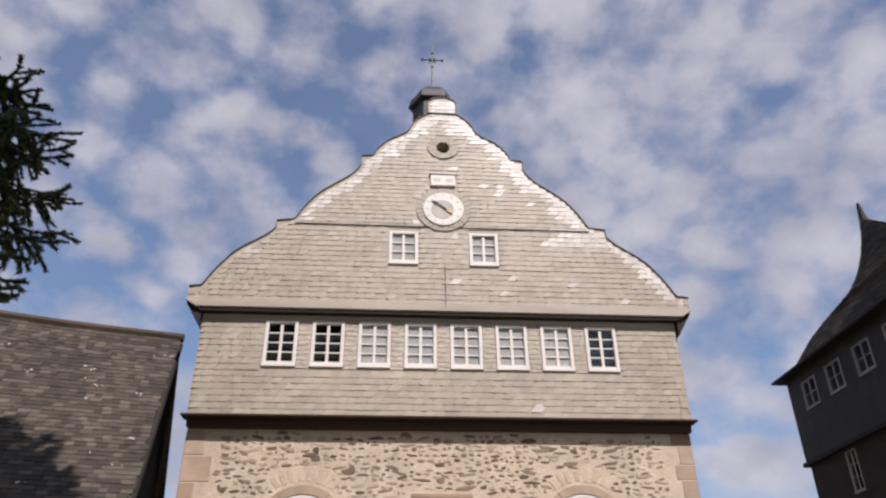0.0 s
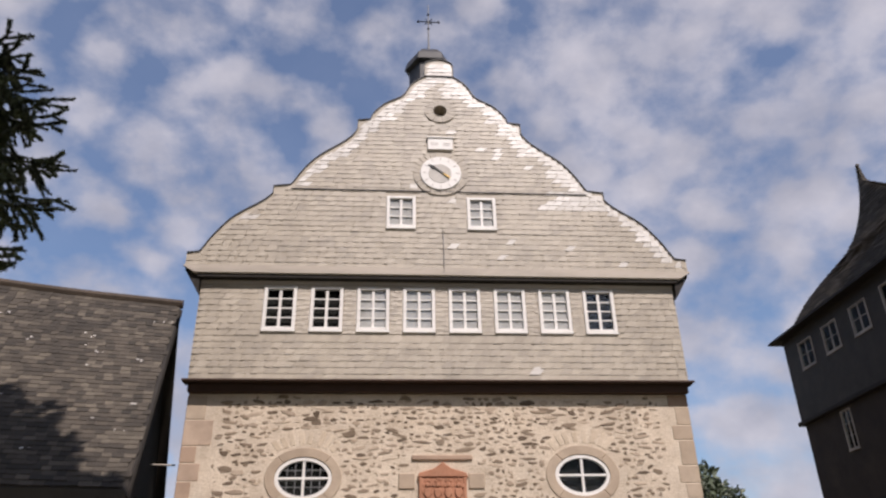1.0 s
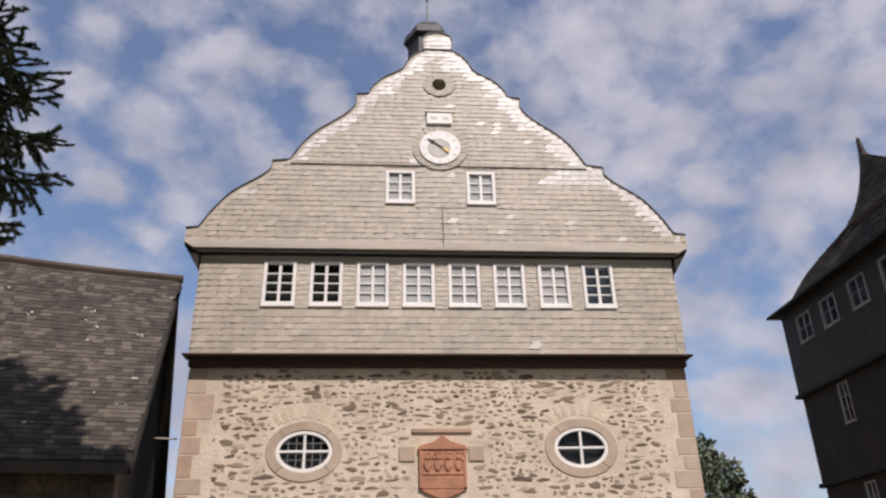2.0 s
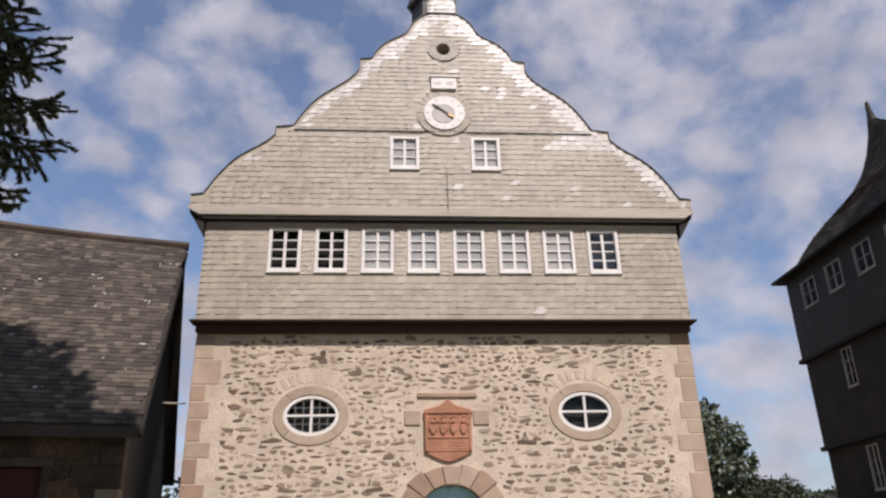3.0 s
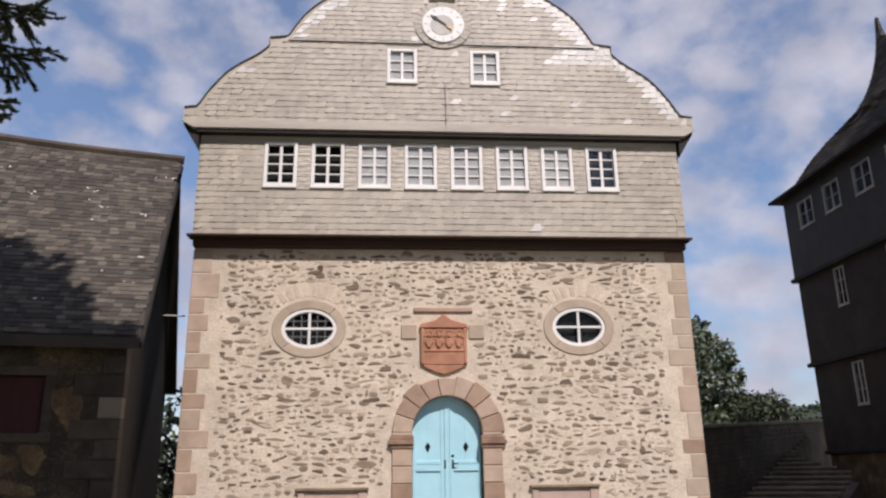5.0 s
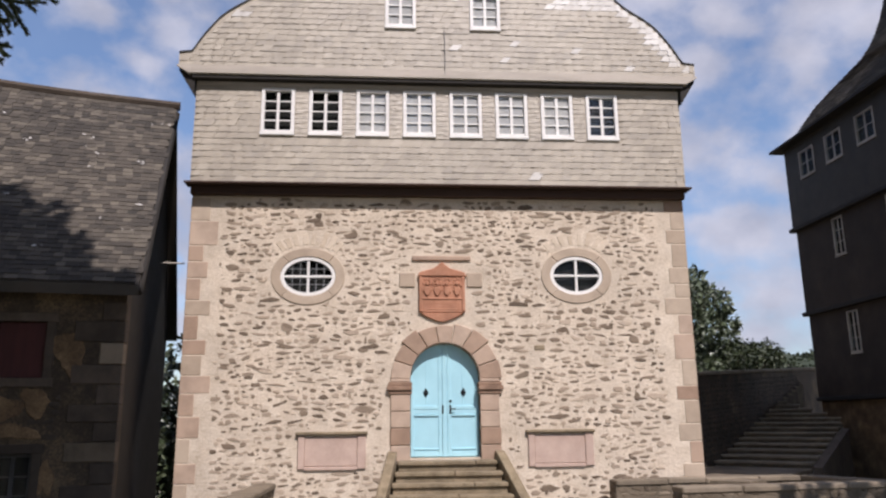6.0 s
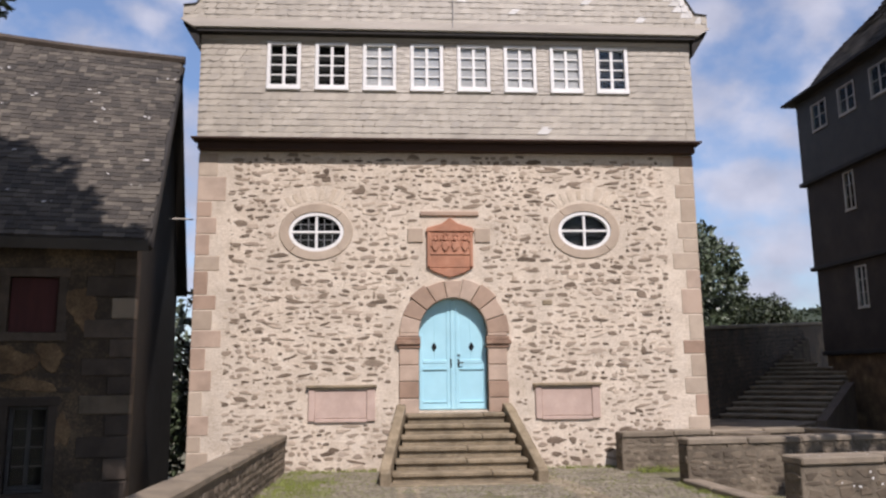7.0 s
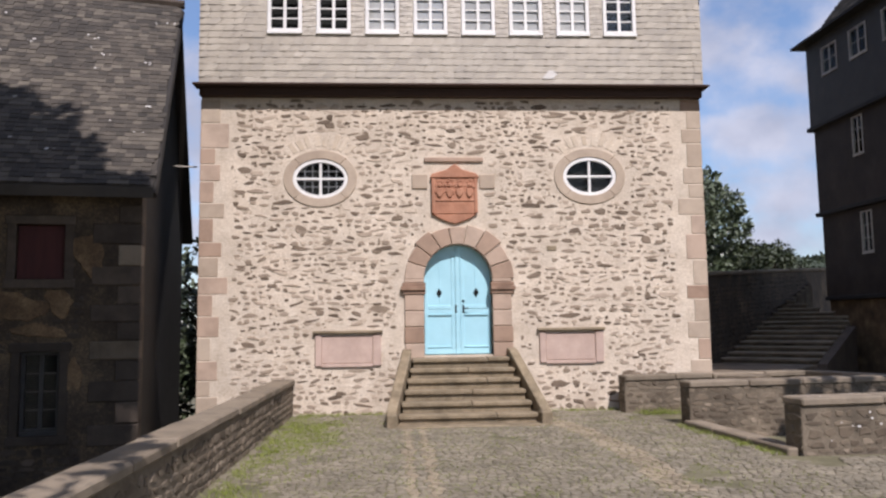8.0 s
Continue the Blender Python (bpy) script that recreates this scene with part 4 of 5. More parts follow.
rf = bmesh.new()
nx, ny = 24, 10
for back in (0, 1):
    grid = [[rf.verts.new((-LEN * i / nx, (2 * RUN - RUN * j / ny) if back else RUN * j / ny, roof_z(-LEN * i / nx, RUN * j / ny) - 0.03)) for i in range(nx + 1)] for j in range(ny + 1)]
    low = [[rf.verts.new((v.co.x, v.co.y, v.co.z - 0.16)) for v in row] for row in grid]
    for g, flip in ((grid, 0), (low, 1)):
        for j in range(ny):
            for i in range(nx):
                rf.faces.new((g[j][i], g[j][i + 1], g[j + 1][i + 1], g[j + 1][i]))
    for j in range(ny):
        for i in (0, nx):
            rf.faces.new((grid[j][i], grid[j + 1][i], low[j + 1][i], low[j][i]))
    for i in range(nx):
        rf.faces.new((grid[0][i], grid[0][i + 1], low[0][i + 1], low[0][i]))
barn_roof = part("roof", lifted(rf), ROOFSLATE, barn, "steep mossy slate roof")
part("gutter_board", lifted(boxed((-LEN, 0.01, 3.67), (-0.02, 0.05, 3.79), 0.008)), GREYPAINT, barn, "thin grey eave board")
part("barge_board", lifted(tube([(0.0, 0.05, 3.68), (0.0, 1.7, 5.84), (0.0, 3.4, 8.02)], 0.06, 6)), DARKWOOD, barn, "dark barge board")
part("wall_pipe", lifted(tube([(-0.2, 4.2, 5.0), (0.28, 4.2, 5.0)], 0.018, 8)), GREYPAINT, barn, "short pale pipe stub")
window(barn, "lattice_window", (lw[0] + lw[1]) / 2, lw[2], lw[3], (lw[1] - lw[0]) / 2, 0.45, 2, 4, ROOMDARK, "old lattice window with grey bars", m=LH, mat=LATTICE, glass=OLDGLASS)
part("shutter", lifted(boxed((ls[0], 0.42, ls[2]), (ls[1], 0.48, ls[3]), 0.01)), REDSHUTTER, barn, "closed dark red board shutter")
for a, b, c, d in (lw, ls):
    for lo, hi in (((a - 0.13, 0.325, c - 0.1), (a, 0.5, d + 0.1)), ((b, 0.325, c - 0.1), (b + 0.13, 0.5, d + 0.1)), ((a - 0.16, 0.318, d), (b + 0.16, 0.5, d + 0.14)), ((a - 0.16, 0.31, c - 0.14), (b + 0.16, 0.5, c))):
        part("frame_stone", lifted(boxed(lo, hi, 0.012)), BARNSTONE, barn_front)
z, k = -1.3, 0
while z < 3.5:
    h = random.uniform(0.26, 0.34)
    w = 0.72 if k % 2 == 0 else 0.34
    # quoins 8 and 13 are lighter to paint dappled sun on the corner
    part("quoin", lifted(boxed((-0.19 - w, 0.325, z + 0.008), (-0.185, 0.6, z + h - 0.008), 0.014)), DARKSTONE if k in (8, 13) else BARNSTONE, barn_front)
    z, k = z + h, k + 1
def ragged(cx, cz, rx, rz, seed, n=30):
    """An uneven outline round a centre."""
    rng = random.Random(seed)
    p = [rng.uniform(0, 6.28) for _ in range(4)]
    out = []
    for k in range(n):
        a = 2 * math.pi * k / n
        f = 0.92 + 0.2 * math.sin(2 * a + p[0]) + 0.13 * math.sin(3 * a + p[1]) + 0.08 * math.sin(5 * a + p[2]) + 0.05 * math.sin(9 * a + p[3])
        out.append((cx + rx * f * math.cos(a), cz + rz * f * math.sin(a)))
    return out


PATCHES = ((-0.95, 2.78, 0.23, 0.36), (-1.9, 1.98, 0.34, 0.26), (-1.35, 2.05, 0.22, 0.2), (-2.45, 2.1, 0.26, 0.34), (-1.62, 1.62, 0.36, 0.12), (-1.12, 0.95, 0.11, 0.3))
for k, (cx, cz, rx, rz) in enumerate(PATCHES):
    part("plaster_patch", lifted(prism(ragged(cx, cz, rx, rz, 40 + k), 0.33, 0.4, 0.006)), OCHRE, barn_front, "patch of old ochre plaster")
WALL_STONES.append((barn_front, LH @ pose(-5.2, 0.35, -0.6), 4.2, 3.9))

# ---- the tower house with the curved spire ----
TW = Matrix(((0, 1, 0, 13.62), (-1, 0, 0, 10.7), (0, 0, 1, 0), (0, 0, 0, 1)))
T_FIT = Matrix.Translation((-1.13, -14.25, 1.7)) @ Matrix.Scale(0.82, 4) @ Matrix.Translation((1.13, 14.25, -1.7))      # brings the tower plan to its size beside the stairs
TW = T_FIT @ TW                                                                  # local x runs along the wall towards the courtyard
tower = thing("tower_house", "shaded tall tower house with a curved slate spire roof", "house", (17, 6, 0))
TD, TLEN = 7.0, 9.0


def storey(name, z0, z1, out, mat, holes, label):
    bm = plate([(-out, z0), (TLEN, z0), (TLEN, z1), (-out, z1)], holes, -out, 0.35)
    ob = part(name, lifted(bm, TW), mat, tower, label)
    bm = boxed((-out, 0.35, z0), (0.35, TD, z1))
    box(bm, (0.35, TD - 0.35, z0), (TLEN, TD, z1))
    box(bm, (TLEN - 0.35, 0.35, z0), (TLEN, TD - 0.35, z1))
    part(name + "_side", lifted(bm, TW), mat, tower)
    return ob


T_WIN = [(s - 0.43, s + 0.43, 9.86, 10.82) for s in (1.18, 2.76, 4.43, 6.1)]
M_WIN, L_WIN = [(2.06, 2.58, 6.78, 8.05), (4.8, 5.32, 6.78, 8.05)], [(2.12, 2.64, 3.64, 4.98), (4.9, 5.42, 3.64, 4.98)]


def rects(ws):
    return [[(a, c), (b, c), (b, d), (a, d)] for a, b, c, d in ws]


storey("base_wall", -0.5, 2.3, 0.0, OCHRE, [], "ochre stained base wall")
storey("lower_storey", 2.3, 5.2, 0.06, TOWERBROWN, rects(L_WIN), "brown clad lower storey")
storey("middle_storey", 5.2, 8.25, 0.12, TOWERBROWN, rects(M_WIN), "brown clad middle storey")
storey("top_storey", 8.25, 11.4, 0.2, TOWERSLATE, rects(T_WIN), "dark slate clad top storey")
for z, out in ((2.3, 0.12), (5.2, 0.22), (8.22, 0.3)):
    bm = boxed((-out, -out, z - 0.07), (TLEN, -out + 0.22, z + 0.07), 0.02)
    box(bm, (-out, -out + 0.22, z - 0.07), (-out + 0.2, TD, z + 0.07), 0.02)
    part("jetty_moulding", lifted(bm, TW), DARKWOOD, tower, "dark jetty moulding")
# tower frames get grey for white paint, shade put into the colour
for a, b, c, d in T_WIN:
    window(tower, "window", (a + b) / 2, c, d, (b - a) / 2, -0.2, 2, 2, ROOMDARK, "cross window, white frame greyed for shade, dark panes", m=TW, deep=0.3, frame_w=0.03, bar=0.018, mat=GREYPAINT, glass=OLDGLASS)
for ws, y in ((M_WIN, -0.12), (L_WIN, -0.06)):
    for a, b, c, d in ws:
        window(tower, "narrow_window", (a + b) / 2, c, d, (b - a) / 2, y, 2, 3, ROOMDARK, "narrow window, white frame greyed for shade, dark panes", m=TW, deep=0.3, frame_w=0.03, bar=0.018, mat=GREYPAINT, glass=OLDGLASS)
# curved roof: the plan shrinks along a bell-shaped profile; the courtyard side stays straighter
AX, AY, AZ = 15.8, 7.4, 16.85
ROOF_PROFILE = [(0.0, 0.93, 1.0), (0.03, 0.83, 0.96), (0.071, 0.755, 0.9), (0.143, 0.68, 0.81), (0.214, 0.595, 0.72), (0.286, 0.485, 0.64), (0.357, 0.36, 0.56), (0.429, 0.24, 0.48), (0.5, 0.17, 0.4), (0.571, 0.122, 0.33), (0.643, 0.085, 0.25), (0.714, 0.058, 0.17), (0.786, 0.036, 0.09), (0.857, 0.022, 0.02), (0.93, 0.012, 0.01), (1.0, 0.004, 0.004)]
ex0, ex1, ey0, ey1 = 13.35 - 0.36, 13.35 + TD + 0.4, 10.7 - TLEN - 0.4, 10.7 + 0.6
rings = []
S_AT, R_AT, Q_AT = zip(*ROOF_PROFILE)
N_COURSE = 46
for k in range(N_COURSE):                              # each slate course stands a little proud of the one above
    for s, lip in ((k / N_COURSE, 0.022), ((k + 1) / N_COURSE - 1e-3, 0.0)):
        r, q = float(np.interp(s, S_AT, R_AT)), float(np.interp(s, S_AT, Q_AT))
        z = 11.3 + (AZ - 11.3) * s
        ax0, ax1, ay0, ay1 = AX + (ex0 - AX) * r - lip, AX + (ex1 - AX) * q + lip, AY + (ey0 - AY) * q - lip, AY + (ey1 - AY) * r + lip
        rings.append([(ax0, ay0, z), (ax1, ay0, z), (ax1, ay1, z), (ax0, ay1, z)])
spire = part("spire_roof", lifted(loft(rings), T_FIT), ROOFSLATE, tower, "curved slate spire roof")
verts, faces = [], []
rng_p = np.random.default_rng(64)
for lower, upper in zip(rings[::2], rings[1::2]):      # slates on the two sides that face the courtyard
    for i0, i1, out in ((3, 0, Vector((-1, 0, 0.35))), (0, 1, Vector((0, -1, 0.35)))):
        a, b, c, d = (Vector(p) for p in (lower[i0], lower[i1], upper[i1], upper[i0]))
        n = max(int((b - a).length / 0.3), 1)
        cuts = [0.0] + sorted(float(np.clip((k + rng_p.uniform(-0.2, 0.2)) / n, 0, 1)) for k in range(1, n)) + [1.0]
        for f0, f1 in zip(cuts, cuts[1:]):
            lift, base = out * rng_p.uniform(0.012, 0.03), len(verts)
            quad = [a.lerp(b, f0) + lift, a.lerp(b, f1) + lift, d.lerp(c, f1) + out * 0.004, d.lerp(c, f0) + out * 0.004, a.lerp(b, f0), a.lerp(b, f1)]
            verts += [tuple(T_FIT @ p) for p in quad]
            faces += [(base, base + 1, base + 2, base + 3), (base + 4, base + 5, base + 1, base)]
from_lists("slate_rest", verts, faces, [ROOFSLATE_FAR], spire, kind="stuff")
part("eave_soffit", lifted(boxed((ex0 + 0.05, ey0 + 0.05, 11.22), (ex1 - 0.05, ey1 - 0.05, 11.3)), T_FIT), DARKWOOD, tower, "dark eave soffit")

# ---- stairs and boundary wall beside the tower ----
stair = thing("outdoor_stairs", "shaded stone stairs climbing beside the boundary wall", "stairs", (9, 5, 0))
bound = thing("boundary_wall", "tall dark rubble boundary wall under trees", "wall", (9, 7, 0))
b0, b1 = Vector((3.9, 0.78)), Vector((14.5, 11.9))
bang = math.degrees(math.atan2(b1.y - b0.y, b1.x - b0.x))
# wall core takes the plaster whose colour holds shade
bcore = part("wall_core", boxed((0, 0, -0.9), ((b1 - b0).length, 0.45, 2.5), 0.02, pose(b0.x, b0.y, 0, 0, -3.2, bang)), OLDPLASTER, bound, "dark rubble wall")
coping(bound, b0 + Vector((-0.16, 0.16)), b1 + Vector((-0.16, 0.16)), 2.5, 0.45, 9, pitch=-3.2)
WALL_STONES.append((bcore, pose(b0.x, b0.y, 0, 0, -3.2, bang) @ pose(1.5, 0, -0.1), 10.5, 2.55))

# a straight flight along the boundary wall, cut off by the tower's flank
F0, F_DIR, F_SIDE = Vector((6.62, 3.6)), Vector((0.69, 0.724)), Vector((0.724, -0.69))
F_W, F_TREAD, F_RISE, F_Z, F_END = 2.15, 0.46, 0.121, 0.62, 10.62


def flight_slab(s0, s1, z0, z1, bev=0.0, w0=0.0, w1=F_W):
    """A block across the flight from s0 to s1 along it, trimmed at the tower."""
    bm = bmesh.new()
    corners = []
    for s, w in ((s0, w0), (s0, w1), (s1, w1), (s1, w0)):
        p = F0 + F_DIR * s + F_SIDE * w
        if p.x > F_END:
            p = p - F_SIDE * min((p.x - F_END) / F_SIDE.x, w - w0 - 0.05)
        corners.append(p)
    lo, hi = [bm.verts.new((p.x, p.y, z0)) for p in corners], [bm.verts.new((p.x, p.y, z1)) for p in corners]
    bm.faces.new(lo[::-1])
    bm.faces.new(hi)
    for i in range(4):
        bm.faces.new((lo[i], lo[(i + 1) % 4], hi[(i + 1) % 4], hi[i]))
    if bev:
        bmesh.ops.bevel(bm, geom=list(bm.edges), offset=bev, segments=1, affect="EDGES")
    return bm


for k in range(18):
    s0, z1 = F_TREAD * k, F_Z + F_RISE * (k + 1)
    wob = random.uniform(-0.012, 0.012)
    part("step", flight_slab(s0 - 0.05 + wob, s0 + F_TREAD + 0.02, z1 - 0.06, z1, 0.012), CAPSTONE, stair)
    part("riser", flight_slab(s0 + 0.03, s0 + F_TREAD + 0.02, -0.3, z1 - 0.06), WALLMORTAR, stair)
part("landing", flight_slab(-4.2, 0.02, -0.3, F_Z, 0.012), DARKSTONE, stair, "stone landing at the foot of the stairs")
cheek = bmesh.new()
va, vb = [], []
for s, z in ((-0.1, F_Z - 0.6), (-0.1, F_Z + 0.02), (2.9, F_Z + 0.02 + 3.0 * F_RISE / F_TREAD), (2.9, F_Z - 0.6)):
    for w, row in ((F_W + 0.004, va), (F_W + 0.2, vb)):
        p = F0 + F_DIR * s + F_SIDE * w
        row.append(cheek.verts.new((p.x, p.y, z)))
cheek.faces.new(va)
cheek.faces.new(vb[::-1])
for i in range(4):
    cheek.faces.new((va[i], vb[i], vb[(i + 1) % 4], va[(i + 1) % 4]))
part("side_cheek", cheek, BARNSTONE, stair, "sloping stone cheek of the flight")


# ---- trees ----
def leaf_cloud(name, parent, clumps, leaf, per, mat, label, seed, droop=0.3, kind=""):
    """Many small folded leaves round clump centres (x, y, z, radius)."""
    rng = np.random.default_rng(seed)
    verts, faces = [], []
    for cx, cy, cz, r in clumps:
        n = int(per * r * r)
        d = rng.normal(size=(n, 3))
        d /= np.linalg.norm(d, axis=1)[:, None]
        rad = r * rng.uniform(0.45, 1.0, n) ** 0.6
        pos = np.array([cx, cy, cz]) + d * rad[:, None] * np.array([1, 1, 0.72])
        along = d * 0.6 + rng.normal(size=(n, 3)) * 0.5 + np.array([0, 0, -droop])
        along /= np.linalg.norm(along, axis=1)[:, None]
        side = np.cross(along, rng.normal(size=(n, 3)))
        side /= np.linalg.norm(side, axis=1)[:, None] + 1e-9
        fold = np.cross(side, along) * 0.06
        s = leaf * rng.uniform(0.6, 1.3, (n, 1))
        quad = np.stack([pos, pos + s * (along * 0.5 + side * 0.28 + fold), pos + s * along, pos + s * (along * 0.5 - side * 0.28 + fold)], 1)
        i = 4 * (np.arange(n) + len(verts) // 4)
        verts += [tuple(v) for v in quad.reshape(-1, 3).tolist()]
        faces += [f for j in i.tolist() for f in ((j, j + 1, j + 2), (j, j + 2, j + 3))]
    return from_lists(name, verts, faces, [mat], parent, label, kind)


def broad_tree(name, label, at, height, radius, seed, n_clump=26, leaf=0.3, per=260, clear=0.25, leaves=None):
    rng = np.random.default_rng(seed)
    t = thing(name, label, "tree", at)
    x, y, z = at
    part("trunk", tube([(x, y, z - 0.2), (x + 0.1, y, z + height * 0.3), (x - 0.05, y + 0.1, z + height * 0.6), (x, y, z + height * 0.9)], [0.3, 0.22, 0.14, 0.03], 9), BARK, t, "brown trunk")
    clumps = []
    for k in range(n_clump):
        a, f = rng.uniform(0, 2 * math.pi), rng.uniform(clear, 1.0)
        rr = radius * math.sqrt(max(0.05, 1 - ((f - 0.5) / 0.55) ** 2)) * rng.uniform(0.45, 1.0)
        c = (x + rr * math.cos(a), y + rr * math.sin(a), z + height * f, radius * rng.uniform(0.2, 0.36))
        clumps.append(c)
        part("limb", tube([(x, y, z + height * f * 0.7), ((x + c[0]) / 2, (y + c[1]) / 2, z + height * f * 0.9), c[:3]], [0.07, 0.045, 0.015], 6), BARK, t)
    leaf_cloud("crown", t, clumps, leaf, per, leaves or LEAVES, "dense crown of broad leaves", seed + 5)
    return t


broad_tree("chestnut_tree", "broad leaved green tree behind the boundary wall", (10.45, 15.2, 0), 7.4, 2.9, 11, 46, 0.23, 520, 0.3)
broad_tree("small_tree", "bushy tree behind the boundary wall, leaves darkened for shade", (13.4, 15.5, 0), 4.3, 2.4, 12, 22, 0.18, 620, 0.2, SHADELEAVES)
broad_tree("garden_bush", "leafy bush between the two houses", (-6.0, 5.6, -1.25), 4.7, 1.8, 13, 50, 0.24, 300, 0.02)
broad_tree("small_tree", "bushy tree behind the boundary wall, leaves darkened for shade", (16.0, 19.0, 0), 3.9, 2.6, 14, 20, 0.2, 560, 0.2, SHADELEAVES)


def spruce(at, height, radius, seed, z_lo, dense=1.0):
    """A spruce: trunk, drooping boughs, hanging twigs set with needles."""
    rng = np.random.default_rng(seed)
    t = thing("spruce_tree", "tall dark green spruce with hanging twigs", "tree", at, "spruces")
    x, y, z = at
    part("trunk", tube([(x, y, z - 0.3), (x, y, z + height * 0.5), (x, y, z + height)], [0.28, 0.16, 0.02], 10), BARK, t, "straight brown trunk")
    twigs = []

    def twig(p, d, length, thick):
        twigs.append((*p, *d, length, thick))

    zz = z_lo
    while zz < height * 0.98:
        r = radius * min(1.0, 1.9 * (1 - zz / height) ** 0.5) * (0.55 + 0.45 * min(1.0, (zz - z_lo) / 1.3))
        for _ in range(7):
            a = rng.uniform(0, 2 * math.pi)
            length = r * rng.uniform(0.72, 1.1)
            base = np.array([x, y, z + zz + rng.uniform(-0.1, 0.1)])
            out = np.array([math.cos(a), math.sin(a), 0.0])
            side = np.array([-math.sin(a), math.cos(a), 0.0])
            pts = [base + out * length * f + np.array([0, 0, -0.32 * length * f + 0.34 * length * f ** 3]) for f in np.linspace(0, 1, 7)]
            for p, q in zip(pts, pts[1:]):
                dd = q - p
                ln = np.linalg.norm(dd)
                twig(p, dd / ln, ln * 1.15, 0.012)
            m = max(5, int(length * 8))
            for k in range(m):
                f = 0.18 + 0.82 * (k + rng.uniform(0, 1)) / m
                i = min(int(f * 6), 5)
                p = pts[i] + (pts[i + 1] - pts[i]) * (f * 6 - i)
                sgn = 1 if k % 2 else -1
                if f > 0.8:
                    d = out * 0.9 + side * sgn * 0.55 + np.array([0, 0, rng.uniform(-0.1, 0.3)])
                    ln = rng.uniform(0.16, 0.3)
                else:
                    d = out * 0.3 + side * sgn * rng.uniform(0.1, 0.6) + np.array([0, 0, rng.uniform(-1.1, -0.35)])
                    ln = rng.uniform(0.22, 0.5)
                d = d / np.linalg.norm(d)
                twig(p, d, ln, 0.008)
                if rng.uniform() < 0.5:
                    e = d + side * rng.uniform(-0.7, 0.7) + np.array([0, 0, rng.uniform(-0.3, 0.1)])
                    twig(p + d * ln * 0.5, e / np.linalg.norm(e), ln * 0.5, 0.006)
        zz += 0.21
    tw = np.array(twigs)
    p, d, ln, th = tw[:, :3], tw[:, 3:6], tw[:, 6:7], tw[:, 7:8]
    sd = np.cross(d, np.array([[0.3, 0.2, 1.0]]))
    sd /= np.linalg.norm(sd, axis=1)[:, None] + 1e-9
    ud = np.cross(sd, d)
    bars = np.stack([p + (math.cos(a) * sd + math.sin(a) * ud) * th for a in (0, 2.1, 4.2)] + [p + d * ln], 1)
    wf = [f for j in range(0, 4 * len(tw), 4) for f in ((j, j + 1, j + 3), (j + 1, j + 2, j + 3), (j + 2, j, j + 3))]
    from_lists("twig", bars.reshape(-1, 3).tolist(), wf, [BARK], t, kind="stuff")
    idx = np.repeat(np.arange(len(tw)), np.maximum((ln[:, 0] * 420 * dense).astype(int), 3))
    n = len(idx)
    f, a = rng.uniform(0.02, 1.0, (n, 1)), rng.uniform(0, 2 * math.pi, (n, 1))
    root = p[idx] + d[idx] * ln[idx] * f
    w = (np.cos(a) * sd[idx] + np.sin(a) * ud[idx]) * 0.8 + d[idx] * 0.65
    w = w / np.linalg.norm(w, axis=1)[:, None] * rng.uniform(0.04, 0.066, (n, 1))
    k = np.cross(w, d[idx])
    k = k / (np.linalg.norm(k, axis=1)[:, None] + 1e-9) * 0.0125
    tri = np.stack([root - k, root + k, root + w], 1)
    me = bpy.data.meshes.new("needle_crown")
    me.vertices.add(3 * n)
    me.vertices.foreach_set("co", tri.astype(np.float32).ravel())
    me.loops.add(3 * n)
    me.loops.foreach_set("vertex_index", np.arange(3 * n, dtype=np.int32))
    me.polygons.add(n)
    me.polygons.foreach_set("loop_start", np.arange(0, 3 * n, 3, dtype=np.int32))
    me.update(calc_edges=True)
    me.materials.append(NEEDLES)
    crown = new("needle_crown", me)
    put_under(crown, t)
    tagged(crown, "dark green needles", kind="stuff")
    return t


spruce((-6.4, -6.5, -1.25), 10.3, 1.62, 23, 7.0, 0.85)
# unseen trees added to throw shade on the old house's roof and front
broad_tree("shade_tree", "unseen leafy tree added to cast shade", (-5.7, -13.6, -1.25), 19.5, 3.9, 31, 70, 0.5, 130, 0.42)
broad_tree("shade_tree", "unseen leafy tree added to cast shade", (-5.0, -11.4, -1.25), 16.5, 2.9, 33, 56, 0.4, 260, 0.72)
# two more out of view, added to cut skylight on the old house
broad_tree("shade_tree", "unseen leafy tree added to cast shade", (-10.6, -9.2, -1.25), 18.0, 3.8, 34, 60, 0.5, 120, 0.2)
broad_tree("shade_tree", "unseen leafy tree added to cast shade", (-14.0, -5.2, -1.25), 16.0, 3.6, 35, 60, 0.5, 120, 0.15)
# unseen tree added to keep sun off the boundary wall and stairs
broad_tree("shade_tree", "unseen leafy tree added to cast shade", (13.4, -9.6, 0), 22.0, 5.0, 32, 80, 0.5, 120, 0.35)

# ---- far wooded hill ----
hill_v, hill_f = [], []
hx = np.linspace(-40, 420, 60)
for j, (y, f) in enumerate(((150, 0.0), (190, 0.45), (235, 0.85), (280, 1.0), (360, 0.8))):
    for x in hx:
        hill_v.append((x, y, -1 + f * (30 + 6 * math.sin(x * 0.02 + 1) + 2 * math.sin(x * 0.11))))
for j in range(4):
    for i in range(59):
        hill_f.append((j * 60 + i, j * 60 + i + 1, (j + 1) * 60 + i + 1, (j + 1) * 60 + i))
hill = from_lists("wooded_hill", hill_v, hill_f, [FARWOOD], None)
tagged(hill, "distant green wooded hill", "hill", kind="structure")
rng_h = np.random.default_rng(5)
clumps = []
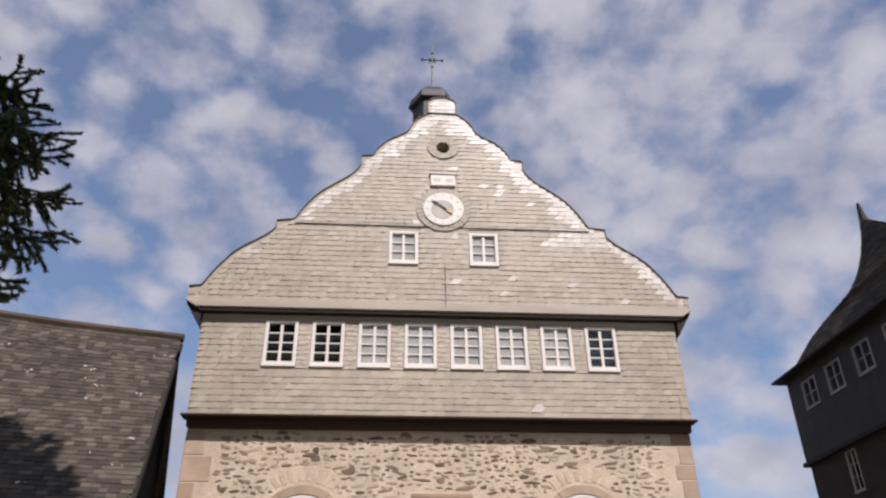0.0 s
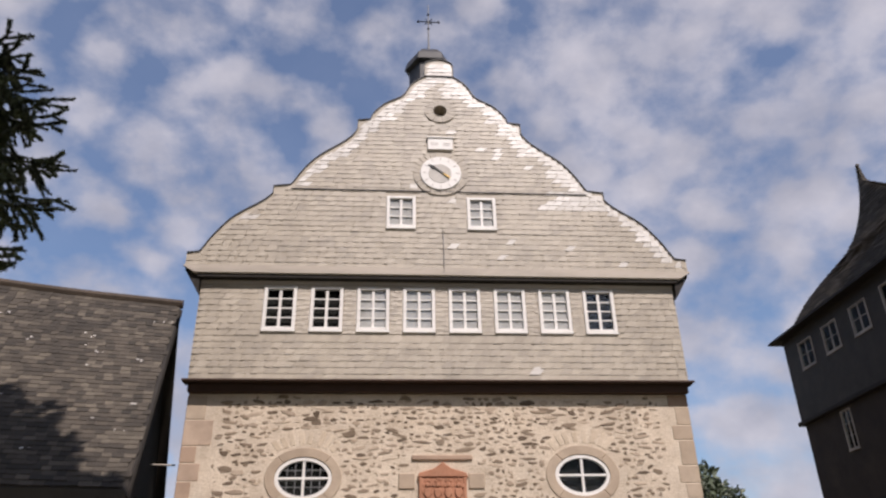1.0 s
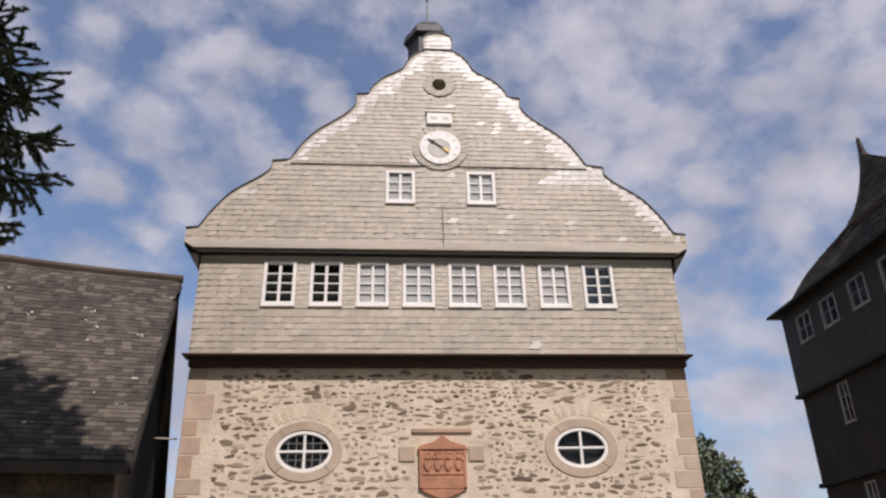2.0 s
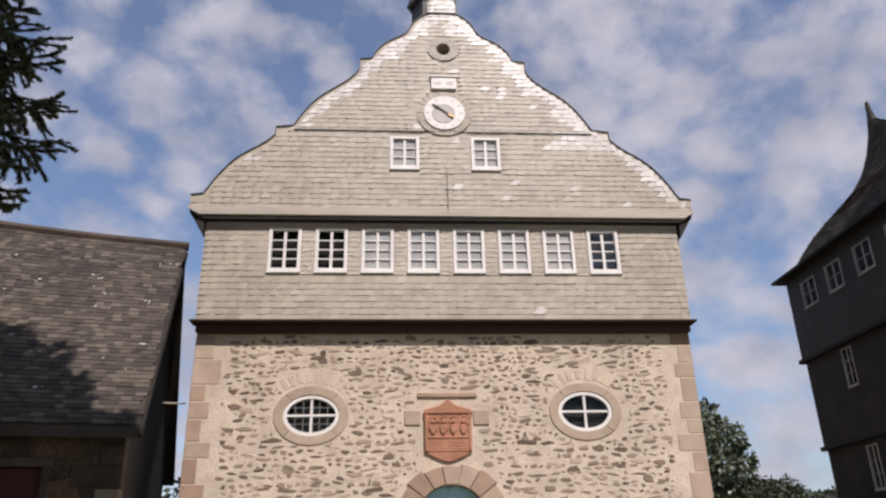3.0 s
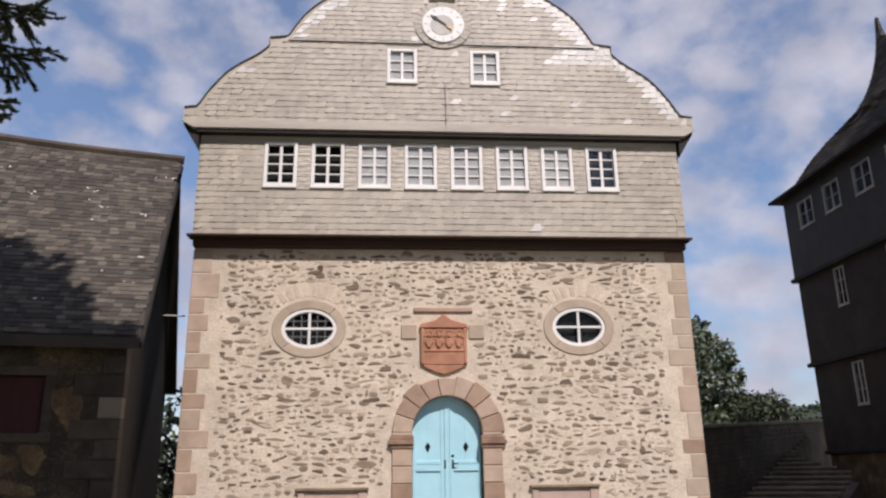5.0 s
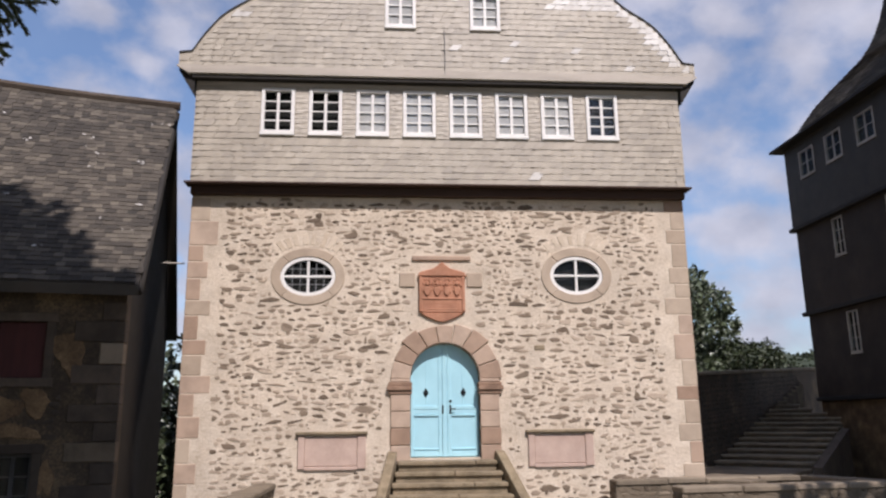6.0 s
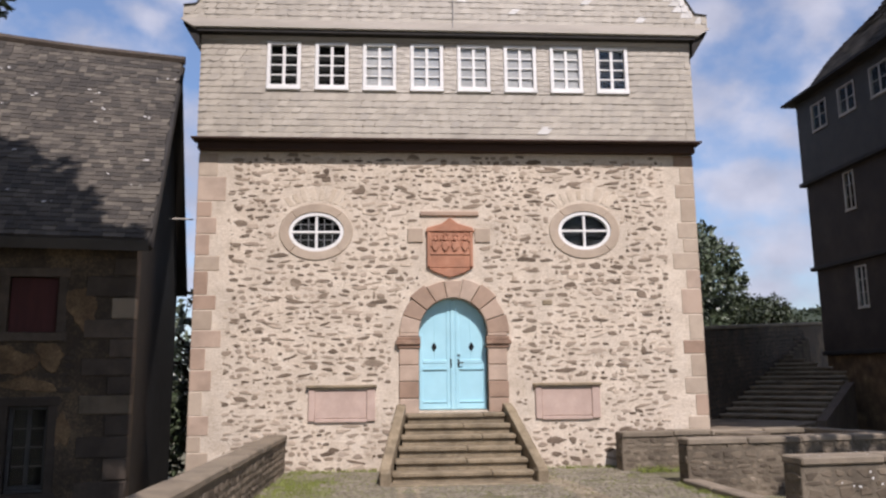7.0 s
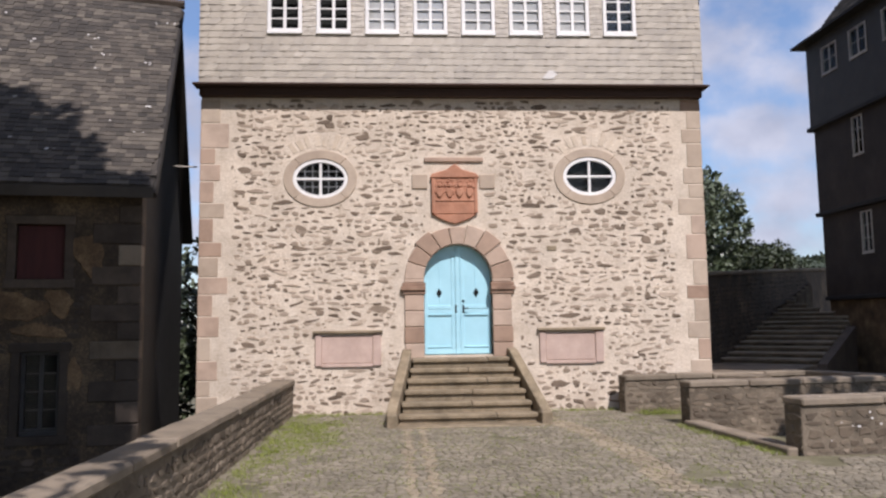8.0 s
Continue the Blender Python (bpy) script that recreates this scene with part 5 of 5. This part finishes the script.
for _ in range(700):
    x, f = rng_h.uniform(90, 230), rng_h.uniform(0.1, 1.0)
    y = 150 + 130 * f
    clumps.append((x, y, -1 + f * (30 + 6 * math.sin(x * 0.02 + 1) + 2 * math.sin(x * 0.11)) + 1.0, rng_h.uniform(3.0, 6.0)))
wood = leaf_cloud("far_wood", None, clumps, 1.6, 9, FARWOOD, "far deciduous wood on the hill", 6, kind="stuff")
tagged(wood, category="wood")


# ---- pieces: rubble stones ----
def stone_rings(rng, n=8, square=0.45):
    """A flattened irregular stone about one unit wide and high: three rings from its bed to its face."""
    ang = np.sort(np.linspace(0, 2 * math.pi, n, endpoint=False) + rng.uniform(-0.36, 0.36, n))
    r = 0.5 * rng.uniform(0.62 if square < 0.8 else 0.9, 1.12 if square < 0.8 else 1.04, n)
    sq = 1.0 / np.maximum(np.abs(np.cos(ang)), np.abs(np.sin(ang))) ** square
    x, z = r * sq * np.cos(ang), r * sq * np.sin(ang)
    k = rng.uniform(0.74, 0.92)
    ox, oz = rng.uniform(-0.05, 0.05, 2)
    return [np.stack([x * f + o * ox, np.full(n, y), z * f + o * oz], 1) for f, y, o in ((1.02, 0.02, 0), (1.0, -0.35, 0), (k, -1.0, 1))]


def ring_faces(n, base=0, rings=3):
    out = []
    for a in range(rings - 1):
        for i in range(n):
            out.append((base + a * n + i, base + a * n + (i + 1) % n, base + (a + 1) * n + (i + 1) % n, base + (a + 1) * n + i))
    out.append(tuple(base + (rings - 1) * n + i for i in range(n)))
    return out


def unit_meshes(name, count, mat, rng, n=8, square=0.45):
    made = []
    for _ in range(count):
        me = bpy.data.meshes.new(name)
        me.from_pydata(np.concatenate(stone_rings(rng, n, square)).tolist(), [], ring_faces(n))
        me.materials.append(mat)
        made.append(me)
    return made


def lay_stones(name, parent, places, near, mat, mat_far, seed, proud=0.014, square=0.45):
    """places: (pose on the wall, width, height, turn). The first `near` become objects; the others are joined."""
    rng = np.random.default_rng(seed)
    shapes = unit_meshes(name, 14, mat, rng, 8, square)
    verts, faces = [], []
    for i, (m, w, h, turn) in enumerate(places):
        full = m @ Matrix.Rotation(turn, 4, "Y") @ Matrix.Diagonal((w, proud * rng.uniform(0.6, 1.5), h, 1))
        if i < near:
            ob = new(name, shapes[i % 14])
            ob.matrix_basis = full
            put_under(ob, parent)
        else:
            base = len(verts)
            pts = np.concatenate(stone_rings(rng, 7, square))
            mm = np.array(full)
            verts += (pts @ mm[:3, :3].T + mm[:3, 3]).tolist()
            faces += ring_faces(7, base)
    if verts:
        from_lists(name + "_rest", verts, faces, [mat_far], parent, kind="stuff")


def keep_out(x, z, w, h):
    m = 0.03
    if abs(x) > 4.3 - w / 2 or (abs(x) > 4.45 - w / 2):
        return True
    for cx, cz in OCULI:
        if ((x - cx) / (0.71 + w / 2)) ** 2 + ((z - cz) / (0.56 + h / 2)) ** 2 < 1:
            return True
        if abs(x - cx) < 0.5 + w / 2 and 0 < z - cz < 0.86:
            return True
    if abs(x) < 1.09 + w / 2 and z < 2.5 + h / 2:
        return True
    if math.hypot(x / 1.09, (z - 2.48) / 1.07) < 1 + max(w, h) / 2 and z > 2.4:
        return True
    if abs(x + 0.045) < 0.5 + w / 2 + m and 3.5 - h / 2 < z < 4.72 + h / 2:
        return True
    if abs(x + 0.05) < 0.84 + w / 2 and 4.2 - h / 2 < z < 4.52 + h / 2:
        return True
    if abs(x + 0.05) < 0.6 + w / 2 and 4.72 < z < 4.86 + h / 2:
        return True
    for cx in (-2.07, 2.15):
        if abs(x - cx) < 0.66 + w / 2 + m and 0.84 - h / 2 < z < 1.56 + h / 2:
            return True
    return abs(x - 1.815) < 0.15 + w / 2 and abs(z - 3.05) < 0.1 + h / 2


rng_s = np.random.default_rng(31)
facade = []
z = 0.05
while z < 5.95:
    row_h = rng_s.uniform(0.085, 0.13)
    x = -4.4 + rng_s.uniform(0, 0.2)
    while x < 4.4:
        w = float(np.clip(rng_s.lognormal(-1.92, 0.48), 0.045, 0.42))
        h = float(np.clip(row_h * rng_s.uniform(0.4, 0.95) * (0.75 + 0.9 * w), 0.03, 0.18))
        if rng_s.uniform() < 0.06:
            w, h = w * 1.15, h * 1.7
        zz = z + rng_s.uniform(-0.04, 0.04)
        if rng_s.uniform() < 0.93 and not keep_out(x + w / 2, zz, w, h) and zz + h / 2 < 5.98:
            facade.append((pose(x + w / 2, 0.0, zz), w, h, rng_s.normal(0, 0.14)))
        if rng_s.uniform() < 0.3:                      # chips in the pointing
            cw = rng_s.uniform(0.025, 0.05)
            cx, cz = x + rng_s.uniform(0, w), z + row_h * 0.5 + rng_s.uniform(-0.02, 0.02)
            if not keep_out(cx, cz, cw, cw) and cz < 5.95:
                facade.append((pose(cx, 0.0, cz), cw, cw * rng_s.uniform(0.4, 0.9), rng_s.uniform(-0.6, 0.6)))
        x += w + rng_s.uniform(0.012, 0.055)
    z += row_h
facade.sort(key=lambda p: (p[1] < 0.09, p[0].translation.z))
lay_stones("stone", stone_wall, facade, 300, STONE, STONE_FAR, 41, 0.009, 0.6)

for n_wall, (core, m, length, height) in enumerate(WALL_STONES):
    rng_w = np.random.default_rng(60 + n_wall)
    places = []
    z = 0.05
    while z < height - 0.06:
        rh = rng_w.uniform(0.065, 0.14)
        x = rng_w.uniform(0.0, 0.1)
        while x < length - 0.05:
            w = min(rng_w.uniform(0.07, 0.3), length - x)
            if w > 0.07:
                places.append((m @ pose(x + w / 2, 0, z + rh / 2 + rng_w.uniform(-0.015, 0.015)), w * 0.95, rh * rng_w.uniform(0.75, 0.98), rng_w.uniform(-0.1, 0.1)))
            x += w + rng_w.uniform(0.006, 0.03)
        z += rh + 0.012
    places = [p for p in places if p[0].translation.y > -11]
    if core is barn_front:
        inv = LH.inverted()
        ok = []
        for p in places:
            q = inv @ p[0].translation
            if q.x < -0.95 and not any(a - 0.2 - p[1] / 2 < q.x < b + 0.2 + p[1] / 2 and c - 0.2 < q.z < d + 0.2 for a, b, c, d in (lw, ls)) and not any(abs(q.x - a) < b and abs(q.z - c) < d for a, c, b, d in PATCHES):
                ok.append(p)
        places = ok
    # old house and boundary wall get the stone darkened for shade
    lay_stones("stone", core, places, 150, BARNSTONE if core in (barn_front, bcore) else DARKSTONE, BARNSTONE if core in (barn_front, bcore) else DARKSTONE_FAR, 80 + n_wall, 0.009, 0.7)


# ---- pieces: slates ----
def slate_points(w, h, lean, tilt, thick, x_lo=-1e9, x_hi=1e9, x0=0.0):
    """Front outline of one slate hung from its top edge, lower corner rounded; then the same set back by its thickness."""
    pts = [(0, 0.03 * h), (0.015 * w, 0.0), (0.9 * w, 0.0), (0.97 * w, 0.02 * h), (w, 0.08 * h), (w + lean, h), (lean, h)]
    out = []
    for dy in (0.0, thick):
        for x, z in pts:
            out.append((min(max(x0 + x, x_lo), x_hi) - x0, -tilt * (1 - z / h) - 0.004 - 0.75 * tilt * (1 - x / w) + dy, z))
    return out


SLATE_FACES = [tuple(range(7))] + [(i, (i + 1) % 7, (i + 1) % 7 + 7, i + 7) for i in range(7)]


def lay_slates(parent, rows, y, near, near_test, seed, mats, far_mats, name="slate"):
    """rows: (x0, x1, z, course height, slate width, lean, pale test)."""
    rng = np.random.default_rng(seed)
    shared = []
    for k in range(8):
        me = bpy.data.meshes.new(name)
        me.from_pydata(slate_points(1.0, 1.0, 0.6, 1.0, 0.45), [], SLATE_FACES)
        me.materials.append(mats)
        shared.append(me)
    verts, faces, index, count = [], [], [], 0
    for x0, x1, z, course, width, lean, pale in rows:
        x = x0 - rng.uniform(0, width)
        while x < x1 - 0.02:
            w = width * rng.uniform(0.8, 1.25)
            a, b = max(x, x0), min(x + w, x1)
            if b - a > 0.02:
                h = course * 1.28
                is_pale = pale(a + (b - a) / 2, z + course / 2, rng)
                full = b - a > 0.9 * w and b + lean < x1
                tilt = 0.0075 + rng.uniform(-0.003, 0.004)
                off = rng.uniform(-0.005, 0.005)
                if full and not is_pale and count < near and near_test(a, z):
                    ob = new(name, shared[count % 8])
                    ob.matrix_basis = pose(a, y, z + off) @ Matrix.Diagonal(((b - a) * 0.95, tilt, h, 1))
                    put_under(ob, parent)
                    count += 1
                else:
                    base = len(verts)
                    verts += [(a + px, y + py, z + off + pz) for px, py, pz in slate_points((b - a) * 0.95, h, lean if b + lean <= x1 else max(x1 - b, 0), tilt, 0.007)]
                    faces += [tuple(i + base for i in f) for f in SLATE_FACES]
                    index += [1 if is_pale else 0] * len(SLATE_FACES)
            x += w
    from_lists(name + "_rest", verts, faces, far_mats, parent, kind="stuff", mat_index=index)


def cut(intervals, lo, hi):
    out = []
    for a, b in intervals:
        if hi <= a or lo >= b:
            out.append((a, b))
        else:
            if lo - a > 0.02:
                out.append((a, lo))
            if b - hi > 0.02:
                out.append((hi, b))
    return out


def never(x, z, rng):
    return False


rows = []
z, k = Z_TIER0 + 0.0, 0
while z < 8.17:
    course = 0.128
    spans = [(-HALF, HALF)]
    if z + course > WIN_Z0 - 0.02:
        spans = [(-HALF, TIER_W[0] - WIN_W - 0.03), (TIER_W[7] + WIN_W + 0.03, HALF)]
    for a, b in spans:
        rows.append((a, b, z, min(course, (8.19 - z) / 1.28 if z + course * 1.28 > 8.19 else course), 0.2, 0.13, lambda x, zz, r: 1.7 < x < 1.85 and 6.3 < zz < 6.5))
    z += course
z = WIN_Z0 - 0.03
k = 0
while z < 8.15:
    for i in range(7):
        a, b = TIER_W[i] + WIN_W + 0.03, TIER_W[i + 1] - WIN_W - 0.03
        rows.append((a, b, z + (0.012 if k % 2 else -0.004), 0.052, 0.085, 0.02, never))
    z, k = z + 0.052, k + 1
lay_slates(tier_wall, rows, Y_TIER, 300, lambda x, zz: zz < 7.1, 51, SLATE, [SLATE_FAR, WHITESLATE])


def half_width(z):
    best = 0.0
    for (x0, z0), (x1, z1) in zip(half, half[1:]):
        if min(z0, z1) <= z <= max(z0, z1) and z0 != z1:
            best = max(best, x0 + (x1 - x0) * (z - z0) / (z1 - z0))
    if z < 8.5:
        best = 4.97 + (z - 8.34) / 0.16 * 0.2
    return best


def pale_slate(x, z, rng):
    d = half_width(z) - abs(x)
    wav = noise.noise((x * 1.3, z * 2.1, 3.3))
    if x > 0:
        if 9.98 < z < 10.44 and x > 2.3 + 0.12 * math.sin(z * 40):
            return True
        if z > 8.75 and d < (0.4 + 0.36 * wav if z < 9.9 else 0.56 + 0.3 * wav if z > 10.4 else 0.6):
            return True
        if 0.55 < x < 0.72 and 9.42 < z < 9.6:
            return True
        return rng.uniform() < 0.022
    if z > 10.42 and d < 0.42 + 0.3 * wav:
        return True
    if 9.55 < z < 9.7 and d < 0.5:
        return rng.uniform() < 0.8
    return rng.uniform() < 0.006


rows = []
z = 8.37
while z < 13.9:
    course = 0.122 if z < 10.3 else 0.112
    w = max(min(half_width(z + 0.01), half_width(z + course * 1.1), half_width(z + course * 0.6)) - 0.012, 0.1)
    spans = [(-w, w)]
    zz0, zz1 = z, z + course * 1.2
    for x, a, b in GABLE_W:
        if zz1 > a - 0.03 and zz0 < b + 0.02:
            spans = cut(spans, x - 0.32, x + 0.32)
    zc = (zz0 + zz1) / 2
    if abs(zc - CZ) < 0.6:
        g = 0.58 * math.sqrt(max(0, 1 - ((zc - CZ) / 0.62) ** 2))
        spans = cut(spans, -g, g)
    if abs(zc - 12.53) < 0.36:
        g = 0.35 * math.sqrt(max(0, 1 - ((zc - 12.53) / 0.37) ** 2))
        spans = cut(spans, 0.01 - g, 0.01 + g)
    if zz1 > 11.43 and zz0 < 11.78:
        spans = cut(spans, -0.31, 0.31)
    for a, b in spans:
        rows.append((a, b, z, course, 0.19, 0.12, pale_slate))
    z += course
lay_slates(gable_wall, rows, Y_GABLE, 300, lambda x, zz: zz < 9.5 and abs(x) < 3.6, 52, SLATE, [SLATE_FAR, WHITESLATE])

# courses of the old house's roof
verts, faces, index = [], [], []
rng_r = np.random.default_rng(77)
slope = math.hypot(RUN, RIDGE_Z - EAVE_Z)
n_course = int(slope / 0.115)
roof_parts = 0
roof_mesh = bpy.data.meshes.new("slate")
roof_mesh.from_pydata([(x, y, zz) for zz in (0, -0.45) for x, y in ((0, 0.12), (0.1, 0), (0.88, 0), (1, 0.15), (1, 1), (0, 1))], [], [(0, 1, 2, 3, 4, 5)] + [(i, (i + 1) % 6, (i + 1) % 6 + 6, i + 6) for i in range(6)])
roof_mesh.materials.append(ROOFSLATE)
for c in range(n_course):
    y0, y1 = RUN * c / n_course, RUN * (c + 1.35) / n_course
    x = 0.03 - rng_r.uniform(0, 0.1)
    while x > -5.6:
        w = rng_r.uniform(0.12, 0.2)
        zl, zh = roof_z(x, y0) + 0.012, roof_z(x, min(y1, RUN)) - 0.004
        ang = math.atan2(zh - zl, min(y1, RUN) - y0)
        length = math.hypot(zh - zl, min(y1, RUN) - y0)
        m = LH @ Matrix.Translation((x - w, y0, zl + rng_r.uniform(0, 0.012))) @ Matrix.Rotation(ang, 4, "X") @ Matrix.Rotation(rng_r.uniform(-0.02, 0.02), 4, "Z") @ Matrix.Diagonal((w * 0.98, length, 0.022, 1))
        if roof_parts < 300 and x > -2.6 and c < 28:
            ob = new("slate", roof_mesh)
            ob.matrix_basis = m
            put_under(ob, barn_roof)
            roof_parts += 1
        else:
            base = len(verts)
            verts += [tuple(m @ v.co) for v in roof_mesh.vertices]
            faces += [tuple(i + base for i in p.vertices) for p in roof_mesh.polygons]
            index += [1 if rng_r.uniform() < 0.012 and w < 0.2 else 0] * len(roof_mesh.polygons)
        x -= w
from_lists("slate_rest", verts, faces, [ROOFSLATE_FAR, ROOFSLATE_FAR], barn_roof, kind="stuff", mat_index=index)
verts, faces = [], []
for _ in range(28):                                   # lichen flecks
    x, f = rng_r.uniform(-4.4, -0.1), rng_r.uniform(0.03, 0.9)
    y = RUN * f
    for k in range(rng_r.integers(1, 4)):
        cx, cy, r = x + rng_r.uniform(-0.08, 0.08), y + rng_r.uniform(-0.03, 0.03), rng_r.uniform(0.008, 0.02)
        base = len(verts)
        for a in range(6):
            px, py = cx + 1.5 * r * math.cos(a * 1.05), cy + r * 0.6 * math.sin(a * 1.05)
            verts.append(tuple(LH @ Vector((px, py, roof_z(px, py) + 0.04))))
        faces.append(tuple(base + a for a in range(6)))
from_lists("lichen", verts, faces, [WHITESLATE], barn_roof, "pale lichen flecks", kind="stuff")
ridge = bmesh.new()
append(ridge, tube([(0.05, RUN, roof_z(0, RUN) - 0.02)] + [(-LEN * i / 12, RUN, roof_z(-LEN * i / 12, RUN) - 0.01) for i in range(1, 13)], 0.1, 8))
part("ridge_capping", lifted(ridge), BARNSTONE, barn_roof, "stone grey ridge capping")

# ---- pieces: cobbles ----
paving = thing("paving", "worn grey cobbles with grass in the joints", "paving", (0, -5, 0), kind="structure")
rng_c = np.random.default_rng(91)
cob_meshes = []


def cobble_points(rng):
    ang = np.linspace(0, 2 * math.pi, 7, endpoint=False) + rng.uniform(-0.2, 0.2, 7)
    r = 0.5 * rng.uniform(0.85, 1.12, 7)
    sq = 1.0 / np.maximum(np.abs(np.cos(ang)), np.abs(np.sin(ang))) ** 0.5
    x, y = r * sq * np.cos(ang), r * sq * np.sin(ang)
    return np.concatenate([np.stack([x * f, y * f, np.full(7, zz)], 1) for f, zz in ((1.0, -0.6), (0.94, 0.55), (0.68, 1.0))])


for k in range(12):
    me = bpy.data.meshes.new("cobble")
    me.from_pydata(cobble_points(rng_c).tolist(), [], ring_faces(7))
    me.materials.append(COBBLE)
    cob_meshes.append(me)
verts, faces, index, made = [], [], [], 0
y = -10.5
while y < -0.12:
    dy = rng_c.uniform(0.075, 0.1)
    x = -3.05 + rng_c.uniform(-0.1, 0)
    x_end = 7.5 if y < -5.4 else 3.3 + max(0, (-2.4 - y)) * 0.09 if y < -2.2 else (3.3 if y < -0.7 else 2.85)
    while x < x_end:
        w = rng_c.uniform(0.075, 0.13)
        cx, cy = x + w / 2, y + dy / 2 + 0.012 * math.sin(x * 1.1) + rng_c.uniform(-0.01, 0.01)
        on_steps = -1.25 < cx < 1.32 and cy > -2.05
        patch = noise.noise((cx * 0.9, cy * 0.9, 1.5)) + noise.noise((cx * 2.5, cy * 2.5, 4.0)) * 0.5
        if not on_steps and not (patch > 0.52) and not (cx < -2.3 and patch > 0.18 and cy < -0.8):
            m = pose(cx, cy, -0.008 + rng_c.uniform(-0.004, 0.004), rng_c.uniform(-2.5, 2.5), rng_c.uniform(-2.5, 2.5), rng_c.uniform(-14, 14)) @ Matrix.Diagonal((w * 1.02, dy * 1.0, 0.0065, 1))
            if made < 300 and -7.2 < cy < -6.2:
                ob = new("cobble", cob_meshes[made % 12])
                ob.matrix_basis = m
                put_under(ob, paving)
                made += 1
            else:
                base, mm = len(verts), np.array(m)
                verts += (cobble_points(rng_c) @ mm[:3, :3].T + mm[:3, 3]).tolist()
                faces += ring_faces(7, base)
                lane = abs(cx + 1.02) < 0.07 or abs(cx + 0.78) < 0.06 or abs(cx - (1.55 - 0.16 * (cy + 2) - 0.03 * (cy + 2) ** 2)) < 0.2
                index += [1 if lane else 0] * 15
        x += w
    y += dy
from_lists("cobble_rest", verts, faces, [COBBLE_FAR, GUTTER], paving, kind="stuff", mat_index=index)

# ---- grass and weeds ----
spots = []
rng_g = np.random.default_rng(17)
for _ in range(260):                                   # along the foot of the parapet
    yy = rng_g.uniform(-9.5, -0.3)
    spots.append((-3.03 + abs(rng_g.normal(0, 0.22)), yy, rng_g.uniform(0.02, 0.055), 14))
for _ in range(420):                                   # patch before the parapet's end
    spots.append((rng_g.normal(-2.5, 0.3), rng_g.normal(-2.9, 1.3), rng_g.uniform(0.012, 0.04), 16))
for _ in range(220):                                   # foot of the house wall
    xx = rng_g.uniform(-3.0, 3.0)
    if abs(xx) > 1.4:
        spots.append((xx, -0.05 - abs(rng_g.normal(0, 0.12)), rng_g.uniform(0.02, 0.06), 12))
for _ in range(90):                                    # by the kerb and the low walls
    f = rng_g.uniform(0, 1)
    spots.append((3.3 + 0.25 * f - abs(rng_g.normal(0, 0.06)), -2.4 - 2.8 * f, rng_g.uniform(0.02, 0.06), 12))
for _ in range(60):
    spots.append((rng_g.uniform(3.1, 4.4), -0.75 - abs(rng_g.normal(0, 0.12)), rng_g.uniform(0.04, 0.12), 14))
for _ in range(2600):                                  # joints
    spots.append((rng_g.uniform(-3.0, 3.3), rng_g.uniform(-9.5, -0.3), rng_g.uniform(0.008, 0.022), 6))
verts, faces = [], []
for sx, sy, sh, count in spots:
    if -1.3 < sx < 1.35 and sy > -2.1:
        continue
    for _ in range(count):
        bx_, by_ = sx + rng_g.normal(0, 0.05), sy + rng_g.normal(0, 0.05)
        a, hh = rng_g.uniform(0, 6.28), sh * rng_g.uniform(0.5, 1.4)
        dx, dyy = 0.004 * math.cos(a), 0.004 * math.sin(a)
        lx, ly = rng_g.normal(0, 0.5) * hh, rng_g.normal(0, 0.5) * hh
        base = len(verts)
        verts += [(bx_ - dx, by_ - dyy, -0.01), (bx_ + dx, by_ + dyy, -0.01), (bx_ + lx, by_ + ly, hh)]
        faces.append((base, base + 1, base + 2))
grass = from_lists("grass", verts, faces, [GRASS], None, "short green grass and weeds at the wall feet", "stuff")
tagged(grass, category="grass")

# lichen on the low walls
verts, faces = [], []
for _ in range(60):
    if rng_g.uniform() < 0.5:
        f = rng_g.uniform(0.02, 1)
        px, py, pz = 3.72 + 5.78 * f, -5.05 + 0.65 * f - 0.19 - 0.03, rng_g.uniform(0.15, 0.56)
        up = (0, 0, 1)
    else:
        f = rng_g.uniform(0.02, 1)
        px, py, pz = 3.72 + 5.78 * f, -5.05 + 0.65 * f + rng_g.uniform(-0.16, 0.16), 0.69
        up = (0, 1, 0)
    r = rng_g.uniform(0.006, 0.018)
    base = len(verts)
    for a in range(7):
        q = r * rng_g.uniform(0.6, 1.2)
        verts.append((px + 1.3 * q * math.cos(a * 0.9), py + up[1] * q * math.sin(a * 0.9), pz + up[2] * q * math.sin(a * 0.9)))
    faces.append(tuple(base + a for a in range(7)))
lichen = from_lists("lichen", verts, faces, [WHITESLATE], None, "pale lichen spots on the low wall", "stuff")
tagged(lichen, category="lichen")
